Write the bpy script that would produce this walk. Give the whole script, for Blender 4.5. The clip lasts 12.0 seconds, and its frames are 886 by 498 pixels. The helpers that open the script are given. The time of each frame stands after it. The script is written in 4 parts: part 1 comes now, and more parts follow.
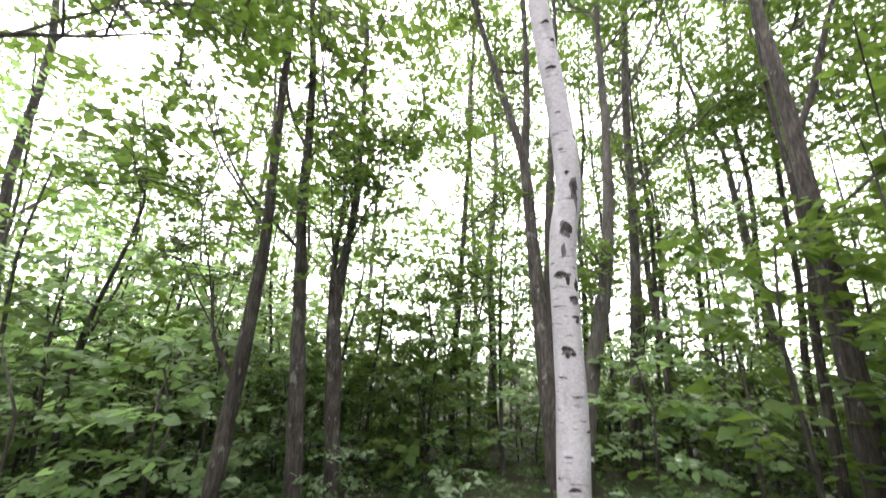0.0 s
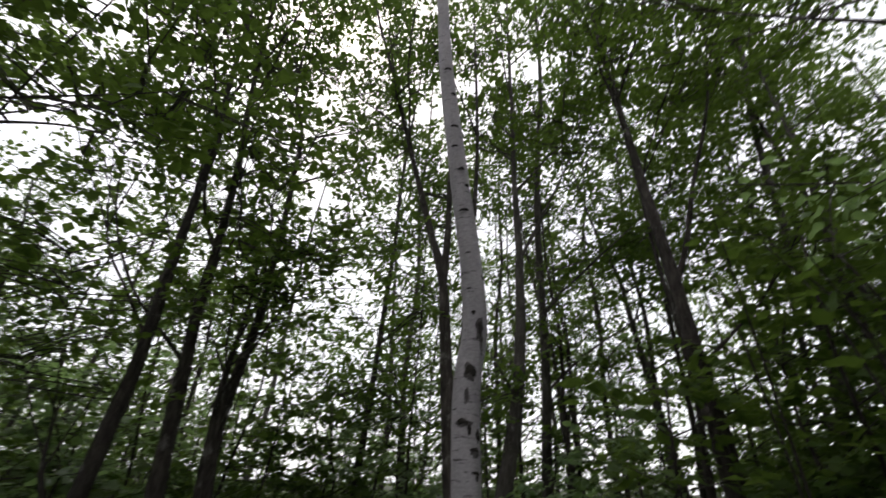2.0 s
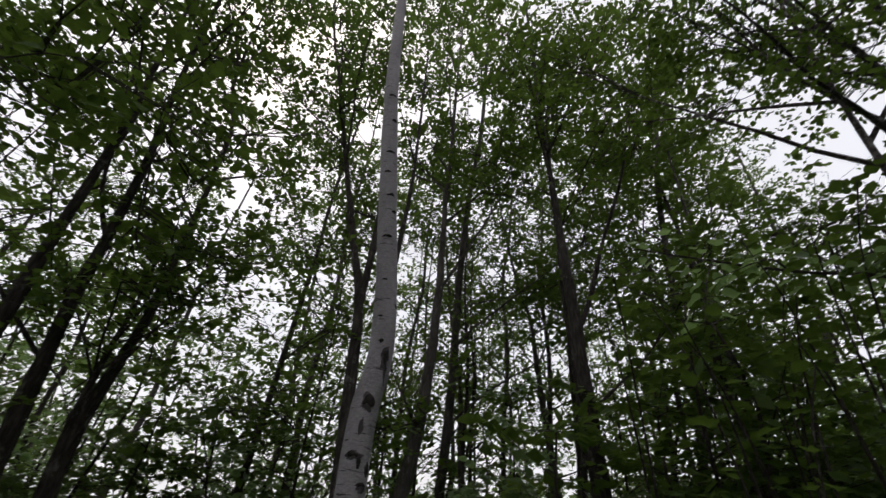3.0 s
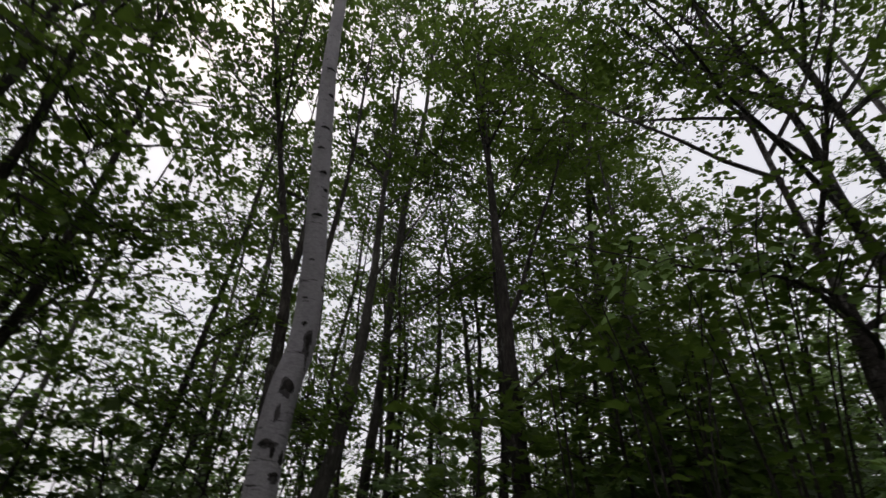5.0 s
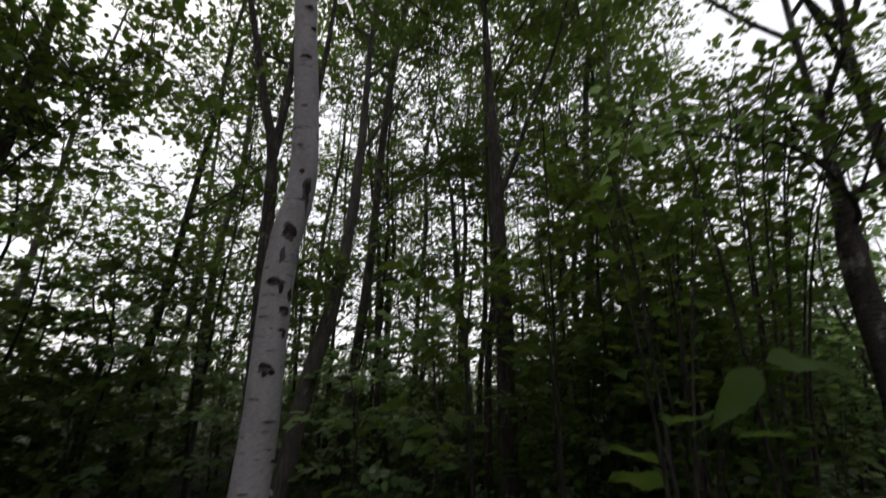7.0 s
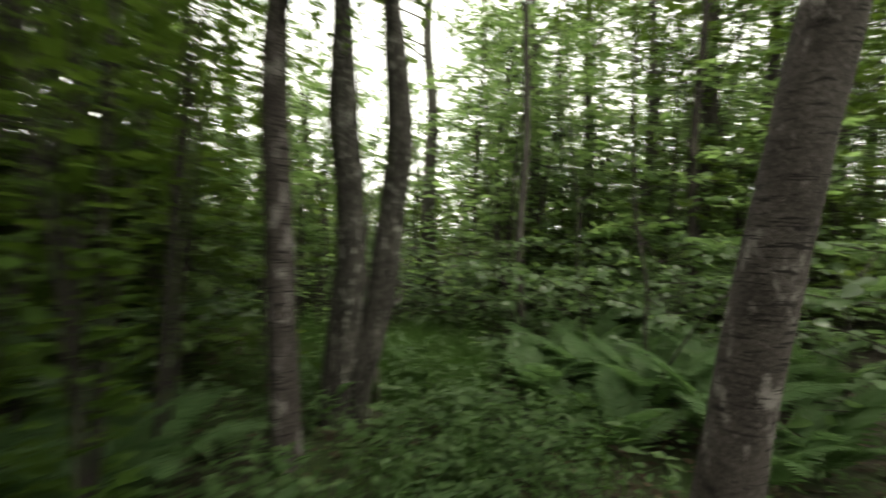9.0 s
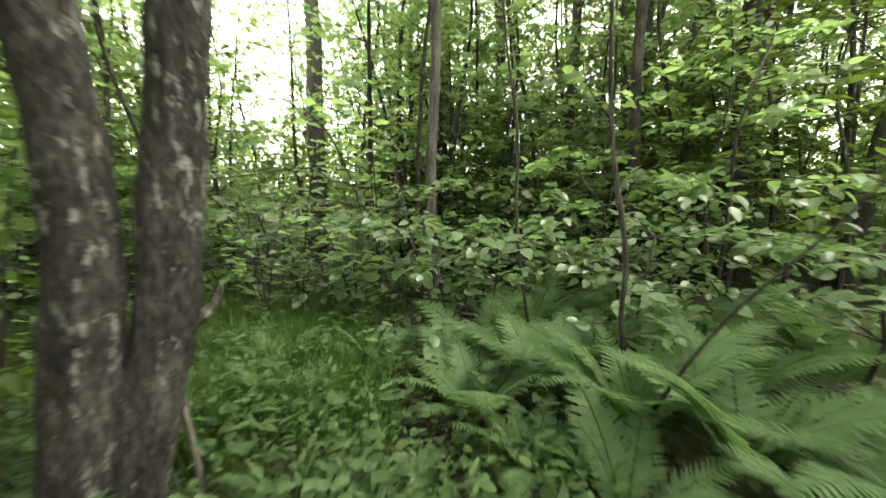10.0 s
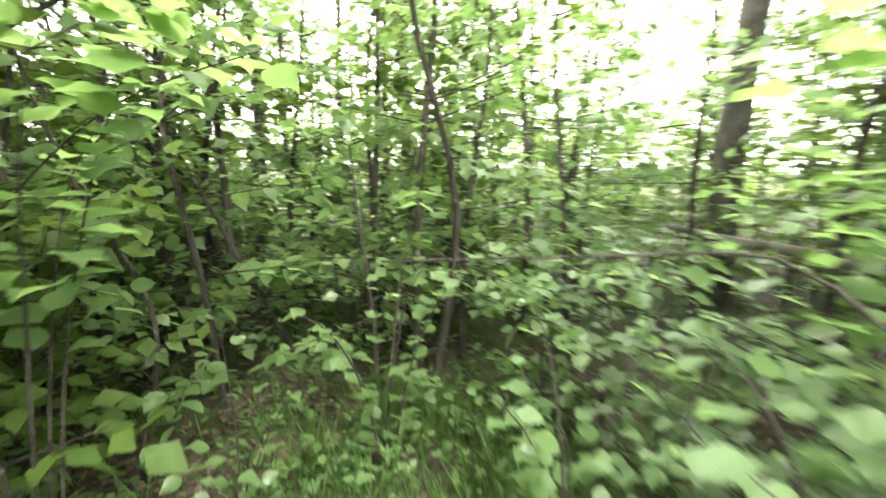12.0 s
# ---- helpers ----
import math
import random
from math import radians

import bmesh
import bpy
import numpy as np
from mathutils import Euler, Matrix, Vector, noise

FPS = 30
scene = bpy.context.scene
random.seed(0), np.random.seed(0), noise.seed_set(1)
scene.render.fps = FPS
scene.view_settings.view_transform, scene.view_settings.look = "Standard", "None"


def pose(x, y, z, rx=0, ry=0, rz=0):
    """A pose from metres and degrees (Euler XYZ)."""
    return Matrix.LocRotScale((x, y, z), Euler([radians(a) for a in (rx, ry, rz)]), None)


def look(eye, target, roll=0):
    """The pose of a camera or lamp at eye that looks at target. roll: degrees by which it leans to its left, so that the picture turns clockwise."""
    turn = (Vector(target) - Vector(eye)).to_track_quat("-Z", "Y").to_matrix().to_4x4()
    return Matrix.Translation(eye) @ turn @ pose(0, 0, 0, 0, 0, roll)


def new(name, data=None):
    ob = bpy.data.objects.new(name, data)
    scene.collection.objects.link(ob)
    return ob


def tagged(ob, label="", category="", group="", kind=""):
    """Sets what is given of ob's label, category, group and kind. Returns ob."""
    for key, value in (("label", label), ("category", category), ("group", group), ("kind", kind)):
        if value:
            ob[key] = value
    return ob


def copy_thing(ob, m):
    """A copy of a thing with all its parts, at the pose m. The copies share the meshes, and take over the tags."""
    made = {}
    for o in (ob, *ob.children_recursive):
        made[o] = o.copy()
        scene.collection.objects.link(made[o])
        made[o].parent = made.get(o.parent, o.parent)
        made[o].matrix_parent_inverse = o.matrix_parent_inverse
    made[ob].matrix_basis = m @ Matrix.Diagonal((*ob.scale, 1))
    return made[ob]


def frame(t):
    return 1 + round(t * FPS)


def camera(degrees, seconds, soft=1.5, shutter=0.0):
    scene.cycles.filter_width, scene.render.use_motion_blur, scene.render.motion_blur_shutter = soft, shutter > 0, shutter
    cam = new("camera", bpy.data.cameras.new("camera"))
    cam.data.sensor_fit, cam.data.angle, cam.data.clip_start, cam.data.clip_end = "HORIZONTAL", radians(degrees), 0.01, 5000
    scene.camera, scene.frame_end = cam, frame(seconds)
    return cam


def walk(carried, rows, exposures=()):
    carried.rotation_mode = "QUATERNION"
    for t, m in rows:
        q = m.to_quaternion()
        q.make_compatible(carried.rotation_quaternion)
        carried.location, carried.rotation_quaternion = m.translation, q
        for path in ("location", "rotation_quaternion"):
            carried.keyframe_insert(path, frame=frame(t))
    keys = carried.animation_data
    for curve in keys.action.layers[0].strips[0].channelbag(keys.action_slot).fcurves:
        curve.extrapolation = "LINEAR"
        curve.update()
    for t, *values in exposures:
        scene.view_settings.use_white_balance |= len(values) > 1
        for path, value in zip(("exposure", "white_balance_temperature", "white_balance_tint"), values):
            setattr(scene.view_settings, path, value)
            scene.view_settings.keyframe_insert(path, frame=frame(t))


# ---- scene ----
cam = camera(92.6, 12.0, 1.5, 0.6)
PATH = [
    (0, (0.389, 0.205, 1.348), (0.17, 2.124, 1.867), 1.6),
    (0.034, (0.389, 0.205, 1.353), (0.17, 2.121, 1.882), 1.65),
    (0.5, (0.387, 0.198, 1.418), (0.169, 2.073, 2.08), 2.4),
    (1, (0.402, 0.195, 1.462), (0.288, 2.043, 2.22), 2.8),
    (1.5, (0.433, 0.196, 1.493), (0.406, 2.002, 2.35), 1.7),
    (2, (0.469, 0.2, 1.519), (0.588, 1.944, 2.491), 2.1),
    (2.5, (0.493, 0.185, 1.531), (0.783, 1.86, 2.584), 3.7),
    (3, (0.502, 0.174, 1.544), (0.943, 1.797, 2.627), 4.3),
    (3.2, (0.514, 0.184, 1.54), (0.972, 1.791, 2.64), 4.4),
    (4.8, (0.536, 0.203, 1.549), (1.214, 1.748, 2.623), 1.0),
    (5, (0.553, 0.228, 1.532), (1.271, 1.759, 2.599), 1.6),
    (5.5, (0.567, 0.243, 1.518), (1.415, 1.732, 2.549), 3.0),
    (6, (0.572, 0.257, 1.51), (1.498, 1.712, 2.523), 1.1),
    (6.5, (0.555, 0.256, 1.457), (1.478, 1.807, 2.319), 2.1),
    (7, (0.528, 0.357, 1.377), (1.424, 2.041, 1.979), 1.4),
    (7.5, (0.546, 0.467, 1.29), (1.394, 2.238, 1.668), 1.8),
    (7.7, (0.613, 0.556, 1.237), (1.448, 2.354, 1.495), 1.4),
    (9.3, (2.186, 0.193, 1.305), (4.183, 0.183, 1.203), 0.9),
    (9.5, (2.468, 0.194, 1.350), (4.453, 0.265, 1.119), 0.3),
    (10, (3.160, 0.193, 1.264), (5.125, -0.030, 0.959), -0.5),
    (10.5, (3.749, 0.234, 1.305), (5.690, 0.124, 0.840), 0.8),
    (11, (4.379, 0.280, 1.468), (6.255, 0.794, 1.002), 0.3),
    (11.5, (4.948, 0.543, 1.546), (6.703, 1.412, 1.139), 1.8),
    (12, (5.578, 0.838, 1.588), (7.065, 2.119, 1.203), 1.2),
]
EXPOSURES = [(0, 2.95, 6550, 9), (0.5, 2.1, 6600, 8), (1, 1.08, 6650, 7), (1.5, 0.32, 6600, 9), (2, 0.22, 6550, 9), (2.5, -0.08, 6550, 9), (3.2, -0.38, 6550, 10), (5, -0.48, 6550, 11), (6, -0.48, 6550, 11), (7, -0.08, 6600, 10), (7.7, 0.25, 6700, 8),
             (9.3, 1.9, 7800, -5), (9.5, 2.12, 7800, -5), (10, 2.75, 7700, -4), (10.5, 3.02, 7450, -1), (11, 3.35, 7450, -1), (12, 3.86, 7350, -3)]
walk(cam, [(t, look(eye, target, roll)) for t, eye, target, roll in PATH], EXPOSURES)

# ---- world and sun: bright overcast ----
SUN_ELEV, SUN_TURN = radians(58), radians(-20)
world = bpy.data.worlds.new("overcast_sky")
scene.world = world
world.use_nodes = True
wn, wl = world.node_tree.nodes, world.node_tree.links
wn.clear()
sky = wn.new("ShaderNodeTexSky")
sky.sky_type, sky.sun_disc, sky.sun_elevation, sky.sun_rotation = "NISHITA", False, SUN_ELEV, SUN_TURN
sky.air_density, sky.dust_density = 1.0, 4.0
cloud = wn.new("ShaderNodeMixRGB")
cloud.inputs[0].default_value = 0.8
cloud.inputs[2].default_value = (9.0, 8.9, 9.4, 1)
back = wn.new("ShaderNodeBackground")
back.inputs[1].default_value = 0.15
wout = wn.new("ShaderNodeOutputWorld")
wl.new(sky.outputs[0], cloud.inputs[1])
wl.new(cloud.outputs[0], back.inputs[0])
wl.new(back.outputs[0], wout.inputs[0])
sun = new("sun", bpy.data.lights.new("sun", "SUN"))
sun.data.energy, sun.data.angle, sun.data.color = 1.0, radians(25), (1.0, 0.97, 0.92)
sun.rotation_euler = (radians(32), 0, radians(-20))


# ---- materials ----
def shader(name, rough=0.8):
    m = bpy.data.materials.new(name)
    m.use_nodes = True
    n, l = m.node_tree.nodes, m.node_tree.links
    b = n["Principled BSDF"]
    b.inputs["Roughness"].default_value = rough
    b.inputs["Specular IOR Level"].default_value = 0.3
    return m, n, l, b


def ramp(n, stops):
    r = n.new("ShaderNodeValToRGB")
    e = r.color_ramp.elements
    while len(e) < len(stops):
        e.new(0.5)
    for k, (p, c) in enumerate(stops):
        e[k].position, e[k].color = p, (*c, 1)
    return r


def noise_node(n, l, scale, detail=4.0, stretch=(1, 1, 1), rough=0.6):
    tc = n.new("ShaderNodeTexCoord")
    mp = n.new("ShaderNodeMapping")
    mp.inputs["Scale"].default_value = stretch
    tx = n.new("ShaderNodeTexNoise")
    tx.inputs["Scale"].default_value = scale
    tx.inputs["Detail"].default_value = detail
    tx.inputs["Roughness"].default_value = rough
    l.new(tc.outputs["Object"], mp.inputs[0])
    l.new(mp.outputs[0], tx.inputs[0])
    return tx


def mixed(n, l, kind, fac, a, b):
    m = n.new("ShaderNodeMixRGB")
    m.blend_type = kind
    if isinstance(fac, float):
        m.inputs[0].default_value = fac
    else:
        l.new(fac, m.inputs[0])
    for i, v in ((1, a), (2, b)):
        if isinstance(v, tuple):
            m.inputs[i].default_value = (*v, 1)
        else:
            l.new(v, m.inputs[i])
    return m.outputs[0]


def bump(n, l, b, height, strength=0.5, distance=0.01):
    bp = n.new("ShaderNodeBump")
    bp.inputs["Strength"].default_value = strength
    bp.inputs["Distance"].default_value = distance
    l.new(height, bp.inputs["Height"])
    l.new(bp.outputs[0], b.inputs["Normal"])


def bark(name, dark, mid, light, patch=None, patch_at=0.6, lenticels=None, band=0.62, grain=(1, 1, 0.18), patch_scale=16, stops=(0.36, 0.52, 0.68)):
    m, n, l, b = shader(name, 0.85)
    fine = noise_node(n, l, 48, 9, grain, 0.72)
    big = noise_node(n, l, 7, 4, (1, 1, 0.5))
    base = ramp(n, [(stops[0], dark), (stops[1], mid), (stops[2], light)])
    blend = mixed(n, l, "MIX", 0.36, fine.outputs["Fac"], big.outputs["Fac"])
    l.new(blend, base.inputs[0])
    col = base.outputs[0]
    if patch:
        spot = noise_node(n, l, patch_scale, 8, (1, 1, 0.5), 0.7)
        area = noise_node(n, l, 4, 2, (1, 1, 0.7))
        edge = ramp(n, [(patch_at - 0.02, (0, 0, 0)), (patch_at + 0.05, (1, 1, 1))])
        l.new(mixed(n, l, "MIX", 0.25, spot.outputs["Fac"], area.outputs["Fac"]), edge.inputs[0])
        col = mixed(n, l, "MIX", edge.outputs[0], col, patch)
    if lenticels:
        line = noise_node(n, l, 9, 3, (1, 1, 9))
        edge = ramp(n, [(band, (0, 0, 0)), (band + 0.05, (1, 1, 1))])
        l.new(line.outputs["Fac"], edge.inputs[0])
        col = mixed(n, l, "MIX", edge.outputs[0], col, lenticels)
    l.new(col, b.inputs["Base Color"])
    bump(n, l, b, blend, 1.0, 0.03)
    return m


BIRCH = bark("white_birch_bark", (0.27, 0.245, 0.27), (0.44, 0.41, 0.445), (0.58, 0.55, 0.59), (0.24, 0.21, 0.215), 0.63, (0.06, 0.05, 0.05), 0.64, (1, 1, 2.5))
SMUDGE = bark("stained_shaded_birch_bark", (0.04, 0.034, 0.036), (0.11, 0.098, 0.104), (0.24, 0.22, 0.235), grain=(1, 1, 0.4))
DARK = bark("dark_grey_brown_bark", (0.015, 0.012, 0.011), (0.044, 0.036, 0.033), (0.09, 0.076, 0.07), (0.17, 0.16, 0.15), 0.59, stops=(0.40, 0.51, 0.62))
GREY = bark("smooth_grey_bark", (0.034, 0.030, 0.027), (0.070, 0.062, 0.057), (0.12, 0.109, 0.101), (0.24, 0.23, 0.22), 0.62, stops=(0.40, 0.51, 0.62))
LICHEN = bark("lichen_spotted_bark", (0.010, 0.008, 0.007), (0.047, 0.041, 0.038), (0.125, 0.113, 0.105), (0.33, 0.32, 0.30), 0.568, grain=(1, 1, 0.42), patch_scale=26, stops=(0.41, 0.51, 0.62))
CHERRY = bark("reddish_grey_bark", (0.024, 0.018, 0.018), (0.078, 0.063, 0.062), (0.16, 0.138, 0.135), (0.31, 0.275, 0.275), 0.555, (0.020, 0.015, 0.016), 0.575, (1, 1, 1.5), 11)
m, n, l, b = shader("black_knot", 0.9)
kn = noise_node(n, l, 60, 4)
kr = ramp(n, [(0.35, (0.012, 0.010, 0.010)), (0.7, (0.05, 0.042, 0.04))])
l.new(kn.outputs["Fac"], kr.inputs[0])
l.new(kr.outputs[0], b.inputs["Base Color"])
KNOT = m
m, n, l, b = shader("dry_pale_wood", 0.8)
kn = noise_node(n, l, 40, 4, (1, 1, 0.2))
kr = ramp(n, [(0.3, (0.07, 0.06, 0.05)), (0.7, (0.22, 0.20, 0.18))])
l.new(kn.outputs["Fac"], kr.inputs[0])
l.new(kr.outputs[0], b.inputs["Base Color"])
bump(n, l, b, kn.outputs["Fac"], 0.6)
DRYWOOD = m


def leafy(name, dark, mid, light, glow, through_it=0.45, rough=0.55):
    """Thin green leaf: sheen on top, light passing through."""
    m, n, l, b = shader(name, rough)
    geo = n.new("ShaderNodeNewGeometry")
    cr = ramp(n, [(0.0, dark), (0.55, mid), (1.0, light)])
    l.new(geo.outputs["Random Per Island"], cr.inputs[0])
    b.inputs["Specular IOR Level"].default_value = 0.22 if rough > 0.4 else 0.6
    vein = noise_node(n, l, 30, 3)
    vr = ramp(n, [(0.3, (0.75, 0.78, 0.7)), (0.7, (1.0, 1.0, 1.0))])
    l.new(vein.outputs["Fac"], vr.inputs[0])
    col = mixed(n, l, "MULTIPLY", 1.0, cr.outputs[0], vr.outputs[0])
    l.new(col, b.inputs["Base Color"])
    tr = n.new("ShaderNodeBsdfTranslucent")
    tcol = mixed(n, l, "MULTIPLY", 1.0, vr.outputs[0], glow)
    l.new(tcol, tr.inputs[0])
    mx = n.new("ShaderNodeMixShader")
    mx.inputs[0].default_value = through_it
    l.new(b.outputs[0], mx.inputs[1])
    l.new(tr.outputs[0], mx.inputs[2])
    l.new(mx.outputs[0], n["Material Output"].inputs[0])
    return m


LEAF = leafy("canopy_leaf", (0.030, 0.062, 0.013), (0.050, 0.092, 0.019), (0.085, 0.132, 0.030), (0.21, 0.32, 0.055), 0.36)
LEAF_FAR = leafy("far_canopy_leaf", (0.036, 0.064, 0.016), (0.056, 0.094, 0.023), (0.082, 0.122, 0.033), (0.21, 0.315, 0.058), 0.36)
LEAF_YOUNG = leafy("sapling_leaf", (0.064, 0.112, 0.042), (0.100, 0.160, 0.068), (0.142, 0.205, 0.104), (0.36, 0.53, 0.185), 0.50, 0.34)
LEAF_LOW = leafy("low_shrub_leaf", (0.055, 0.094, 0.040), (0.082, 0.128, 0.061), (0.118, 0.168, 0.094), (0.23, 0.36, 0.13), 0.36, 0.36)
FERN = leafy("fern_frond", (0.064, 0.118, 0.050), (0.092, 0.152, 0.068), (0.120, 0.178, 0.086), (0.18, 0.31, 0.11), 0.38)
GRASS = leafy("grass_blade", (0.036, 0.075, 0.018), (0.058, 0.112, 0.028), (0.100, 0.145, 0.055), (0.13, 0.25, 0.05), 0.35)
HERB = leafy("herb_leaf", (0.040, 0.076, 0.028), (0.066, 0.114, 0.043), (0.104, 0.160, 0.072), (0.13, 0.23, 0.06), 0.35)
DEADLEAF = leafy("dead_leaf", (0.034, 0.024, 0.018), (0.065, 0.047, 0.036), (0.14, 0.102, 0.076), (0.16, 0.09, 0.05), 0.15, 0.8)
m, n, l, b = shader("forest_soil", 0.95)
a1 = noise_node(n, l, 18, 6)
a2 = noise_node(n, l, 1.3, 4)
c1 = ramp(n, [(0.3, (0.012, 0.009, 0.007)), (0.55, (0.036, 0.027, 0.021)), (0.8, (0.080, 0.060, 0.046))])
l.new(a1.outputs["Fac"], c1.inputs[0])
c2 = ramp(n, [(0.42, (0, 0, 0)), (0.62, (1, 1, 1))])
l.new(a2.outputs["Fac"], c2.inputs[0])
l.new(mixed(n, l, "MIX", c2.outputs[0], c1.outputs[0], (0.035, 0.055, 0.018)), b.inputs["Base Color"])
bump(n, l, b, a1.outputs["Fac"], 0.8, 0.03)
SOIL = m

# ---- geometry helpers ----
R = random.Random(11)
G = np.random.default_rng(5)


def gz(x, y):
    """Height of the forest floor."""
    return 0.06 * noise.noise((x * 0.45, y * 0.45, 3.1)) + 0.025 * noise.noise((x * 1.7, y * 1.7, 9.0))


def mesh_of(name, verts, faces, mat, smooth=True):
    me = bpy.data.meshes.new(name)
    me.from_pydata([tuple(v) for v in verts], [], faces)
    me.materials.append(mat)
    if smooth:
        me.polygons.foreach_set("use_smooth", [True] * len(me.polygons))
    return me


def part(name, data, parent, label=""):
    ob = new(name, data)
    ob.parent = parent
    return tagged(ob, label)


def thing(name, x, y, label, category, group="", z=None, kind=""):
    ob = new(name)
    ob.empty_display_size = 0.1
    ob.location = (x, y, gz(x, y) if z is None else z)
    return tagged(ob, label, category, group, kind)


def curve_through(pts, step=0.25):
    """Points on a smooth line through pts."""
    p = [np.array(q, float) for q in pts]
    p = [2 * p[0] - p[1]] + p + [2 * p[-1] - p[-2]]
    out = []
    for i in range(1, len(p) - 2):
        k = max(1, int(np.linalg.norm(p[i + 1] - p[i]) / step))
        for j in range(k):
            t = j / k
            out.append(0.5 * (2 * p[i] + (p[i + 1] - p[i - 1]) * t + (2 * p[i - 1] - 5 * p[i] + 4 * p[i + 1] - p[i + 2]) * t * t
                              + (3 * p[i] - p[i - 1] - 3 * p[i + 1] + p[i + 2]) * t ** 3))
    out.append(p[-2])
    return out


def tube(verts, faces, line, radii, seg=8, rough=0.0, flare=0.0):
    """Adds a tapered, uneven tube along line to verts and faces."""
    first = len(verts)
    side = None
    for i, c in enumerate(line):
        d = line[min(i + 1, len(line) - 1)] - line[max(i - 1, 0)]
        d = d / (np.linalg.norm(d) + 1e-9)
        if side is None:
            side = np.cross(d, (0, 1, 0.3))
        side = side - d * side.dot(d)
        side /= np.linalg.norm(side) + 1e-9
        up = np.cross(d, side)
        for k in range(seg):
            a = 2 * math.pi * k / seg
            v = math.cos(a) * side + math.sin(a) * up
            r = radii[i]
            if rough:
                q = c + v * r
                r *= 1 + rough * noise.noise((q[0] * 9, q[1] * 9, q[2] * 2.5)) + 0.5 * rough * noise.noise((q[0] * 30, q[1] * 30, q[2] * 7))
            if flare:
                r += flare * math.exp(-max(c[2] - line[0][2], 0) * 7) * (1 + 0.5 * math.sin(3 * a + 1))
            verts.append(c + v * r)
    for i in range(len(line) - 1):
        for k in range(seg):
            a, b2 = first + i * seg + k, first + i * seg + (k + 1) % seg
            faces.append((a, b2, b2 + seg, a + seg))
    verts.append(line[-1])
    tip = len(verts) - 1
    for k in range(seg):
        faces.append((first + (len(line) - 1) * seg + k, first + (len(line) - 1) * seg + (k + 1) % seg, tip))


OVATE = ([(0, 0, 0), (-.33, .24, .06), (-.36, .56, .05), (0, 1, -.1), (.36, .56, .05), (.33, .24, .06)], [(0, 3, 2, 1), (0, 5, 4, 3)])
BROAD = ([(0, 0, 0), (-.20, .09, .04), (-.34, .28, .07), (-.36, .50, .06), (-.24, .76, .01), (0, 1.03, -.12), (.24, .76, .01), (.36, .50, .06), (.34, .28, .07), (.20, .09, .04), (0, .5, -.01)],
         [(0, 10, 3, 2, 1), (10, 5, 4, 3), (0, 9, 8, 7, 10), (10, 7, 6, 5)])
RHOMB = ([(0, 0, 0), (-.37, .45, .06), (0, 1, -.08), (.37, .45, .06)], [(0, 2, 1), (0, 3, 2)])
BLADE = ([(-.011, 0, 0), (.011, 0, 0), (-.010, .5, .06), (.010, .5, .06), (0, 1, .30)], [(0, 1, 3, 2), (2, 3, 4)])


def saw_leaf(teeth=7):
    """A broad leaf with a toothed edge, folded along its midrib."""
    v, f = [(0, 0, 0)], []
    mids, ls, rs = [0], [0], [0]
    for k in range(1, 2 * teeth):
        t = k / (2 * teeth)
        w = 0.44 * math.sin(math.pi * t ** 0.72) ** 0.9 * (1.06 - 0.3 * t) * (1.0 if k % 2 else 0.90)
        z = 0.05 * math.sin(t * 9)
        mids.append(len(v)); v.append((0, t, -0.10 * t * t))
        ls.append(len(v)); v.append((-w, t + (0.03 if k % 2 else 0), 0.07 + z - 0.10 * t * t))
        rs.append(len(v)); v.append((w, t + (0.03 if k % 2 else 0), 0.07 - z - 0.10 * t * t))
    tip = len(v)
    v.append((0, 1.02, -0.14))
    f += [(0, mids[1], ls[1]), (0, rs[1], mids[1])]
    for k in range(1, len(mids) - 1):
        f += [(mids[k], mids[k + 1], ls[k + 1], ls[k]), (mids[k], rs[k], rs[k + 1], mids[k + 1])]
    f += [(mids[-1], tip, ls[-1]), (mids[-1], rs[-1], tip)]
    return v, f


SAW = saw_leaf()


def unit(a):
    return a / (np.linalg.norm(a, axis=-1, keepdims=True) + 1e-9)


def leaves(name, P, D, N, S, mat, shape=OVATE):
    """One mesh of many leaves: stalk ends P, directions D, faces towards N, lengths S."""
    tv, tf = np.array(shape[0], float), shape[1]
    D = unit(D)
    X = unit(np.cross(D, N))
    N = np.cross(X, D)
    co = P[:, None, :] + S[:, None, None] * (tv[None, :, 0:1] * X[:, None, :] + tv[None, :, 1:2] * D[:, None, :] + tv[None, :, 2:3] * N[:, None, :])
    k, nv = len(P), len(tv)
    lv = np.concatenate([np.array(f) for f in tf])
    tot = np.array([len(f) for f in tf])
    me = bpy.data.meshes.new(name)
    me.vertices.add(k * nv)
    me.vertices.foreach_set("co", co.astype(np.float32).ravel())
    me.loops.add(k * len(lv))
    me.loops.foreach_set("vertex_index", (lv[None, :] + nv * np.arange(k)[:, None]).astype(np.int32).ravel())
    me.polygons.add(k * len(tf))
    tots = np.tile(tot, k)
    me.polygons.foreach_set("loop_start", np.concatenate(([0], np.cumsum(tots)[:-1])).astype(np.int32))
    me.materials.append(mat)
    me.update(calc_edges=True)
    me.validate()
    return me


